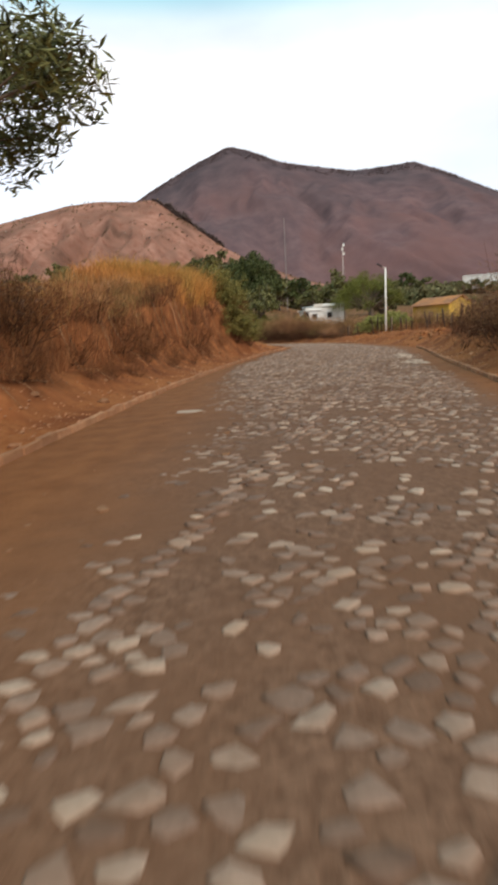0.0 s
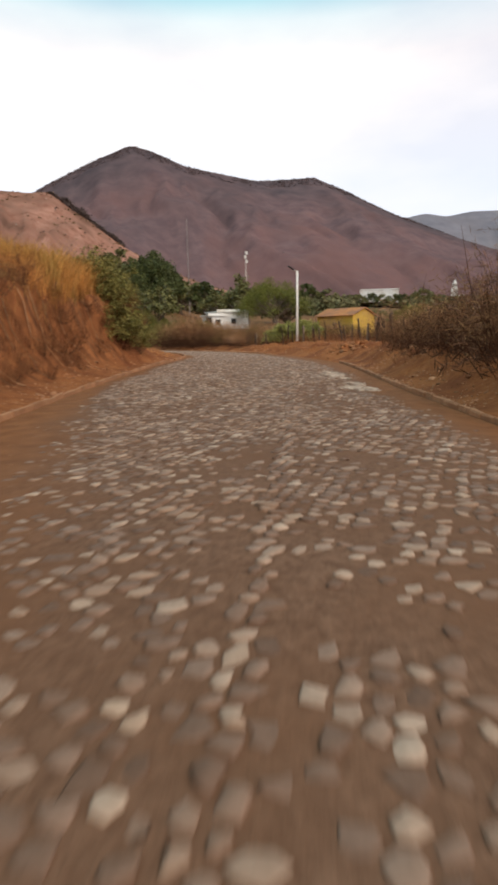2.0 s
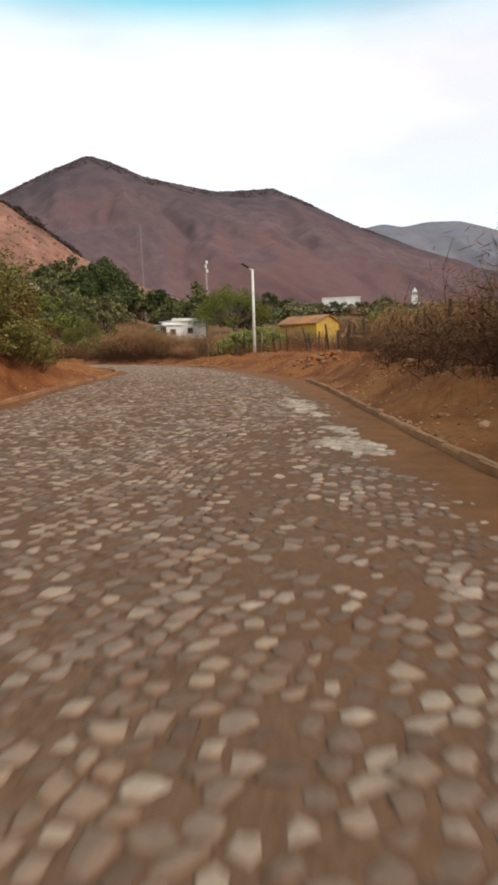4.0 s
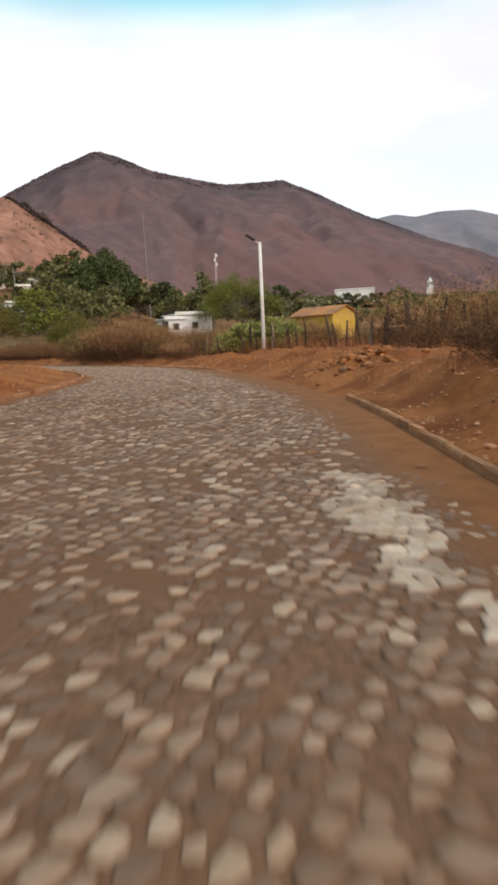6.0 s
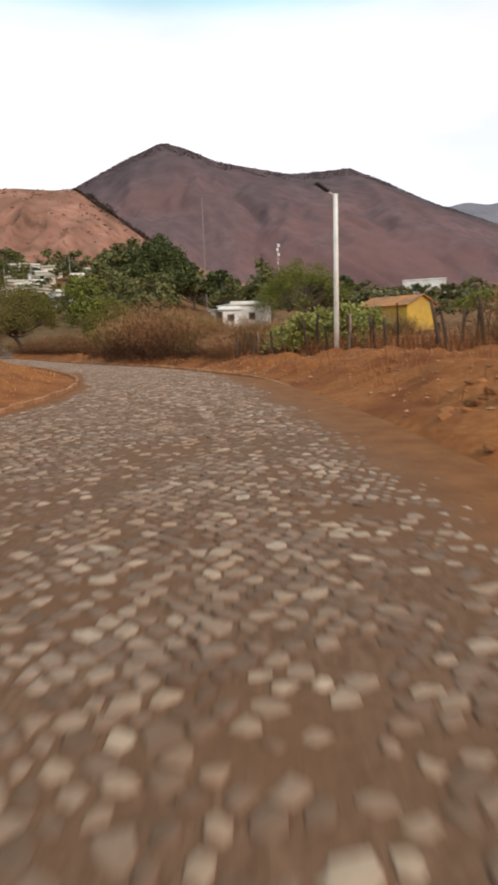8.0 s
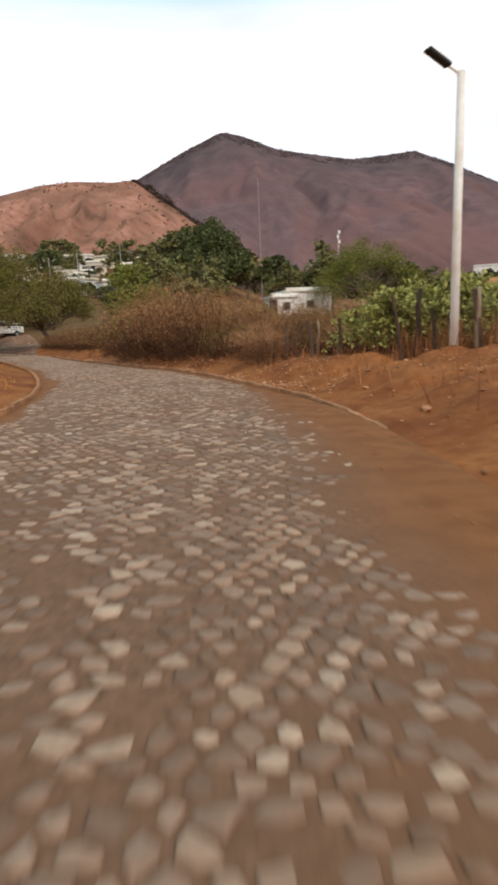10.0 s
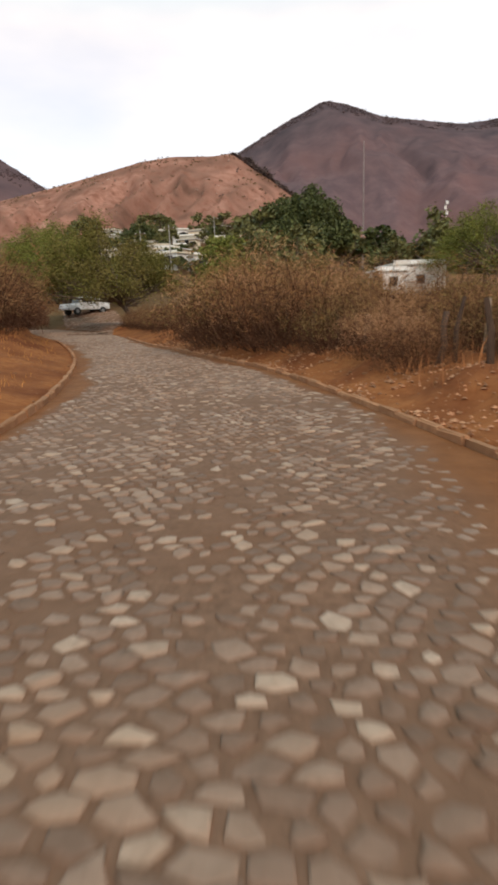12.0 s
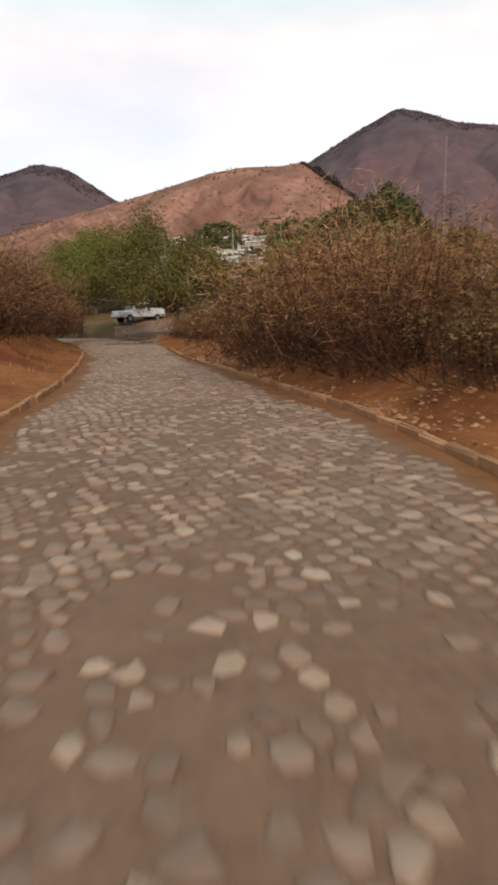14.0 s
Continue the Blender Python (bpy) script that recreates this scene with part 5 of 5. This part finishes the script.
# ---- paving ----
def patch(cx, cy, rx, ry, seed):
    """A low dark blob lying on the road."""
    k = 26
    w = np.linspace(0, 2 * math.pi, k, endpoint=False)
    rr = 1 + 0.5 * fbm(np.cos(w) * 2.2 + seed, np.sin(w) * 2.2, seed, 4)
    x, y = cx + np.cos(w) * rx * rr, cy + np.sin(w) * ry * rr
    z = road_z(x, y)
    top = np.stack([cx + (x - cx) * 0.93, cy + (y - cy) * 0.93, z + 0.072], 1)
    v = np.concatenate([np.stack([x, y, z - 0.01], 1), top, [(cx, cy, float(road_z(cx, cy)) + 0.08)]])
    f = [(i, (i + 1) % k, k + (i + 1) % k, k + i) for i in range(k)] + [(k + i, k + (i + 1) % k, 2 * k) for i in range(k)]
    return put("damp_patch", v, f, DARKPATCH)


DARKPATCH = mat("dark road patch", (0.035, 0.024, 0.018), (0.055, 0.036, 0.026), 5.0, None, 1, 1.0, 0.3, spec=0.0)
tagged(patch(-4.75, 69.8, 0.62, 0.5, 6), "dark patch on the far road", "road patch", kind="structure")


def stone_shape(rng, k=6):
    w = np.linspace(0, 2 * math.pi, k, endpoint=False) + rng.normal(0, 0.16, k)
    r = rng.uniform(0.8, 1.12, k)
    sx, sy = rng.uniform(0.85, 1.25), rng.uniform(0.6, 0.95)
    ring = np.stack([np.cos(w) * r * sx, np.sin(w) * r * sy], 1)
    lift = rng.uniform(0.8, 1.1, k)
    v = np.concatenate([np.c_[ring, np.full(k, -0.5)], np.c_[ring * 0.95, 0.24 * lift], np.c_[ring * 0.76, 0.36 * lift], [(0, 0, 0.38)]])
    f = []
    for a in (0, k):
        f += [(a + i, a + (i + 1) % k, a + k + (i + 1) % k, a + k + i) for i in range(k)]
    f += [(2 * k + i, 2 * k + (i + 1) % k, 3 * k) for i in range(k)]
    return v, f


def cells(xa, xb, ya, yb, a, b, rng):
    """Irregular six-sided cells that fill a strip: rows across it, every second one shifted by half a stone."""
    nx, ny = int((xb - xa) / a) + 2, int((yb - ya) / b) + 2
    k, j = np.meshgrid(np.arange(2 * nx + 5), np.arange(ny + 1))
    px = xa + k * a / 2 + rng.normal(0, a * 0.13, k.shape)
    py = ya + (j + 0.5) * b + np.where((k + j) % 2 == 0, b / 6, -b / 6) + rng.normal(0, b * 0.15, k.shape)
    wx, wy = px + 0.22 * fbm(px * 0.5, py * 0.5, 81, 2), py + 0.30 * fbm(px * 0.35, py * 0.35, 82, 2)
    i, r = np.meshgrid(np.arange(nx), np.arange(1, ny))
    k0 = 2 * i + r % 2 + 2
    ring = [(r - 1, k0 - 1), (r - 1, k0), (r - 1, k0 + 1), (r, k0 + 1), (r, k0), (r, k0 - 1)]
    return np.stack([np.stack([wx[q].ravel(), wy[q].ravel()], 1) for q in ring], 1)


def stones(ring, z, h, rng, close=(0.56, 0.95)):
    """Worn flat-topped stones on six-sided outlines, sunk in the soil; vertices and faces of all."""
    n = len(ring)
    mid = ring.mean(1, keepdims=True)
    out = (ring - mid) * rng.uniform(*close, n)[:, None, None] * rng.uniform(0.86, 1.06, (n, 6, 1))
    tilt = rng.normal(0, 0.07, (n, 1, 2))
    lean = lambda q: (q * tilt).sum(2, keepdims=True)
    zz, hh = np.asarray(z).reshape(-1, 1, 1), np.asarray(h).reshape(-1, 1, 1) * rng.uniform(0.85, 1.15, (n, 6, 1))
    flat = np.asarray(h).reshape(-1, 1, 1)
    base = np.concatenate([mid + out, np.broadcast_to(zz - 0.03, (n, 6, 1))], 2)
    edge = np.concatenate([mid + out * 0.97, zz + hh * 0.62 + lean(out)], 2)
    top = np.concatenate([mid + out * 0.80, zz + hh + lean(out)], 2)
    cap = np.concatenate([mid, zz + flat * 1.04], 2)
    v = np.concatenate([base, edge, top, cap], 1).reshape(-1, 3)
    q = [(a + i, a + (i + 1) % 6, a + 6 + (i + 1) % 6, a + 6 + i) for a in (0, 6) for i in range(6)]
    t = [(12 + i, 12 + (i + 1) % 6, 18) for i in range(6)]
    o = np.arange(n)[:, None, None] * 19
    return v, (o + np.array(q)[None]).reshape(-1, 4).tolist() + (o + np.array(t)[None]).reshape(-1, 3).tolist()


rng = np.random.default_rng(3)
SHAPES = [stone_shape(rng) for _ in range(24)]
SPINE = curve([(-4, -8), (1.0, 5.5), (3.6, 13), (6.0, 20.3), (7.1, 25.8), (7.6, 31), (7.0, 38), (5.9, 43), (3.2, 49), (0, 56), (-6, 66), (-16, 80)])
CEMENTED = ((6.55, 18.3, 0.28, 0.6), (6.8, 19.2, 0.18, 0.42), (6.3, 17.6, 0.18, 0.3), (5.55, 14.2, 0.36, 0.55), (5.95, 15.4, 0.16, 0.4), (6.35, 16.9, 0.12, 0.3))

ring = cells(-4.8, 10.4, -3.6, 60, 0.138, 0.096, rng)
px, py = ring[:, :, 0].mean(1), ring[:, :, 1].mean(1)
inside = (px > LEFT(py) + 0.12) & (px < RIGHT(py) - 0.12)
ring, px, py = ring[inside], px[inside], py[inside]
dirty = dirtiness(px, py)
worn = 0.5 + 0.5 * fbm(px * 1.1, py * 0.8, 84, 3)               # hollows where soil hides the stones
bare_soil = 0.5 * (1 - step(0.30, 0.52, worn)) + 0.32 * (1 - step(4, 11, py))
cement = np.zeros(len(px), bool)
for cx, cy, rx, ry in CEMENTED:
    cement |= ((px - cx) / rx) ** 2 + ((py - cy) / ry) ** 2 + 0.9 * fbm(px * 3, py * 3, 85, 3) < 1
spine = (np.abs(px - SPINE(py)) < 0.085) & (dirty < 0.7)
keep = (rng.random(len(px)) > dirty + bare_soil + 0.04) | spine
part_of = (py > 20.0) & (py < 20.82) & keep & ~cement
common = keep & ~part_of & ~cement
height = rng.uniform(0.004, 0.016, len(px)) + 0.006 * spine
sunk = road_z(px, py) - 0.018 * dirty
v, f = stones(ring[common], sunk[common], height[common], rng)
cobbles = tagged(put("cobblestones", v, f, STONE, road, "worn pale river cobbles bedded in brown soil", smooth=True), kind="stuff")
a = cobbles.data.attributes.new("sheen", "FLOAT", "POINT")
a.data.foreach_set("value", (0.55 * painted_sheen(v[:, 0], v[:, 1])).astype(np.float32))
v, f = stones(ring[cement], sunk[cement] + 0.004, np.full(cement.sum(), 0.02), rng, (0.97, 1.16))
tagged(put("cement_patch", v, f, CEMENT, road, "pale worn cement smeared over the cobbles"), kind="stuff")

v, f = stone_shape(np.random.default_rng(12), 8)
put("paving_slab", v * (0.24, 0.21, 0.04) + (-1.15, 6.1, float(road_z(np.array(-1.15), np.array(6.1))) - 0.002), f, CEMENT, road, "flat pale slab sunk in the drifted dirt")

single = np.stack([px[part_of], py[part_of], sunk[part_of]], 1)[:300]

ring = cells(-18.0, 6.0, 60, 94, 0.21, 0.17, rng)                 # the far road and the lane to the truck
px, py = ring[:, :, 0].mean(1), ring[:, :, 1].mean(1)
on_road = (px > LEFT(py) + 0.15) & (px < RIGHT(py) - 0.15) & (py < 84)
on_lane = (np.abs(px - LANE(py)) < 1.4 + 1.5 * step(70, 90, py)) & (py > 69)
far = (on_road | on_lane) & (rng.random(len(px)) > 0.25)
ring, px, py = ring[far], px[far], py[far]
z = np.where(on_lane[far], np.maximum(ground_z(px, py), road_z(px, py) * (py < 72) - 5.0 * (py >= 72)) + 0.045, road_z(px, py))
v, f = stones(ring, z, rng.uniform(0.004, 0.018, len(px)), rng, (0.7, 0.95))
cobbles = tagged(put("cobblestones", v, f, STONE, road, "far worn cobbles with a painted pale sheen", smooth=True), kind="stuff")
a = cobbles.data.attributes.new("sheen", "FLOAT", "POINT")
a.data.foreach_set("value", (0.7 * painted_sheen(v[:, 0], v[:, 1])).astype(np.float32))

stone_meshes = []
for v, f in SHAPES[:12]:
    me = bpy.data.meshes.new("cobble")
    me.from_pydata([(a, b, c) for a, b, c in v.tolist()], [], f)
    me.materials.append(STONE_ONE)
    me.polygons.foreach_set("use_smooth", np.ones(len(me.polygons), bool))
    stone_meshes.append(me)
for k, (x, y, z) in enumerate(single):
    ob = new("cobble", stone_meshes[k % 12])
    ob.parent = road
    ob.matrix_basis = pose(x, y, z, 0, 0, rng.uniform(-25, 25)) @ Matrix.Diagonal((rng.uniform(0.055, 0.072), rng.uniform(0.055, 0.072), rng.uniform(0.03, 0.06), 1))
n = 2200
py = rng.uniform(-2, 52, n)
px = LEFT(py) + (RIGHT(py) - LEFT(py)) * rng.random(n)
ok = rng.random(n) < dirtiness(px, py)
px, py = px[ok], py[ok]
vy = rng.uniform(2, 52, 1500)
vx = np.where(rng.random(1500) < 0.45, LEFT(vy) - rng.uniform(0.1, 1.5, 1500), RIGHT(vy) + rng.uniform(0.1, 3.0, 1500) ** 1.2)
gz = np.concatenate([road_z(px, py), ground_z(vx, vy)])
px, py = np.concatenate([px, vx]), np.concatenate([py, vy])
size = rng.uniform(0.008, 0.03, len(px)) * (1 + 1.2 * (rng.random(len(px)) < 0.05))
pv, pf, base = [], [], 0
for x, y, z, s in zip(px, py, gz, size):
    v, f = SHAPES[rng.integers(24)]
    turn = rng.uniform(0, 2 * math.pi)
    c, q = math.cos(turn) * s, math.sin(turn) * s
    pv.append(np.stack([x + v[:, 0] * c - v[:, 1] * q, y + v[:, 0] * q + v[:, 1] * c, z + v[:, 2] * s * 0.9], 1))
    pf += [tuple(i + base for i in g) for g in f]
    base += len(v)
tagged(put("pebbles", np.concatenate(pv), pf, ROCK), "small loose pebbles on the drifted dirt", "gravel", kind="stuff")


# ---- rubble along the verges ----
rng = np.random.default_rng(41)
n = 9000
half = rng.random(n)
ry = np.where(half < 0.4, rng.uniform(38, 57, n), rng.uniform(6, 40, n))
rd = 0.15 + 1.5 * rng.random(n) ** 1.4 + np.where((ry > 24) & (ry < 40), 3.2 * rng.random(n), 0)
rx = RIGHT(ry) + rd
left = half > 0.8
ry = np.where(left, rng.uniform(0, 33, n), ry)
rx = np.where(left, LEFT(ry) - 0.15 - 1.3 * rng.random(n), rx)
heap = fbm(rx * 0.9, ry * 0.9, 43) + rng.normal(0, 0.25, n) > 0.0
rx, ry = rx[heap], ry[heap]
n = len(rx)
rs = 0.011 * (4.2 ** (rng.random(n) ** 1.6))
ball = np.array([(1, 0, 0), (0, 1, 0), (-1, 0, 0), (0, -1, 0), (0, 0, 0.9), (0, 0, -0.9)])
corner = ball[None] * rng.uniform(0.6, 1.3, (n, 6, 3)) + rng.normal(0, 0.12, (n, 6, 3))
turn = rng.uniform(0, 2 * math.pi, n)
c, s = np.cos(turn)[:, None], np.sin(turn)[:, None]
corner = np.stack([corner[:, :, 0] * c - corner[:, :, 1] * s, corner[:, :, 0] * s + corner[:, :, 1] * c, corner[:, :, 2] * 0.7], 2)
v = (np.stack([rx, ry, ground_z(rx, ry) + rs * 0.2], 1)[:, None] + corner * rs[:, None, None]).reshape(-1, 3)
side = [(0, 1, 4), (1, 2, 4), (2, 3, 4), (3, 0, 4), (1, 0, 5), (2, 1, 5), (3, 2, 5), (0, 3, 5)]
f = (np.arange(n)[:, None, None] * 6 + np.array(side)[None]).reshape(-1, 3)
RUBBLE = mat("pale rubble", (0.54, 0.285, 0.160), (0.36, 0.155, 0.080), 6.0, (0.42, 0.190, 0.098), 1.0, 0.9, 0.2, "island", spec=0.08)
tagged(put("rubble", v, f, RUBBLE), "small angular rubble strewn along the dirt verges", "rubble", kind="stuff")
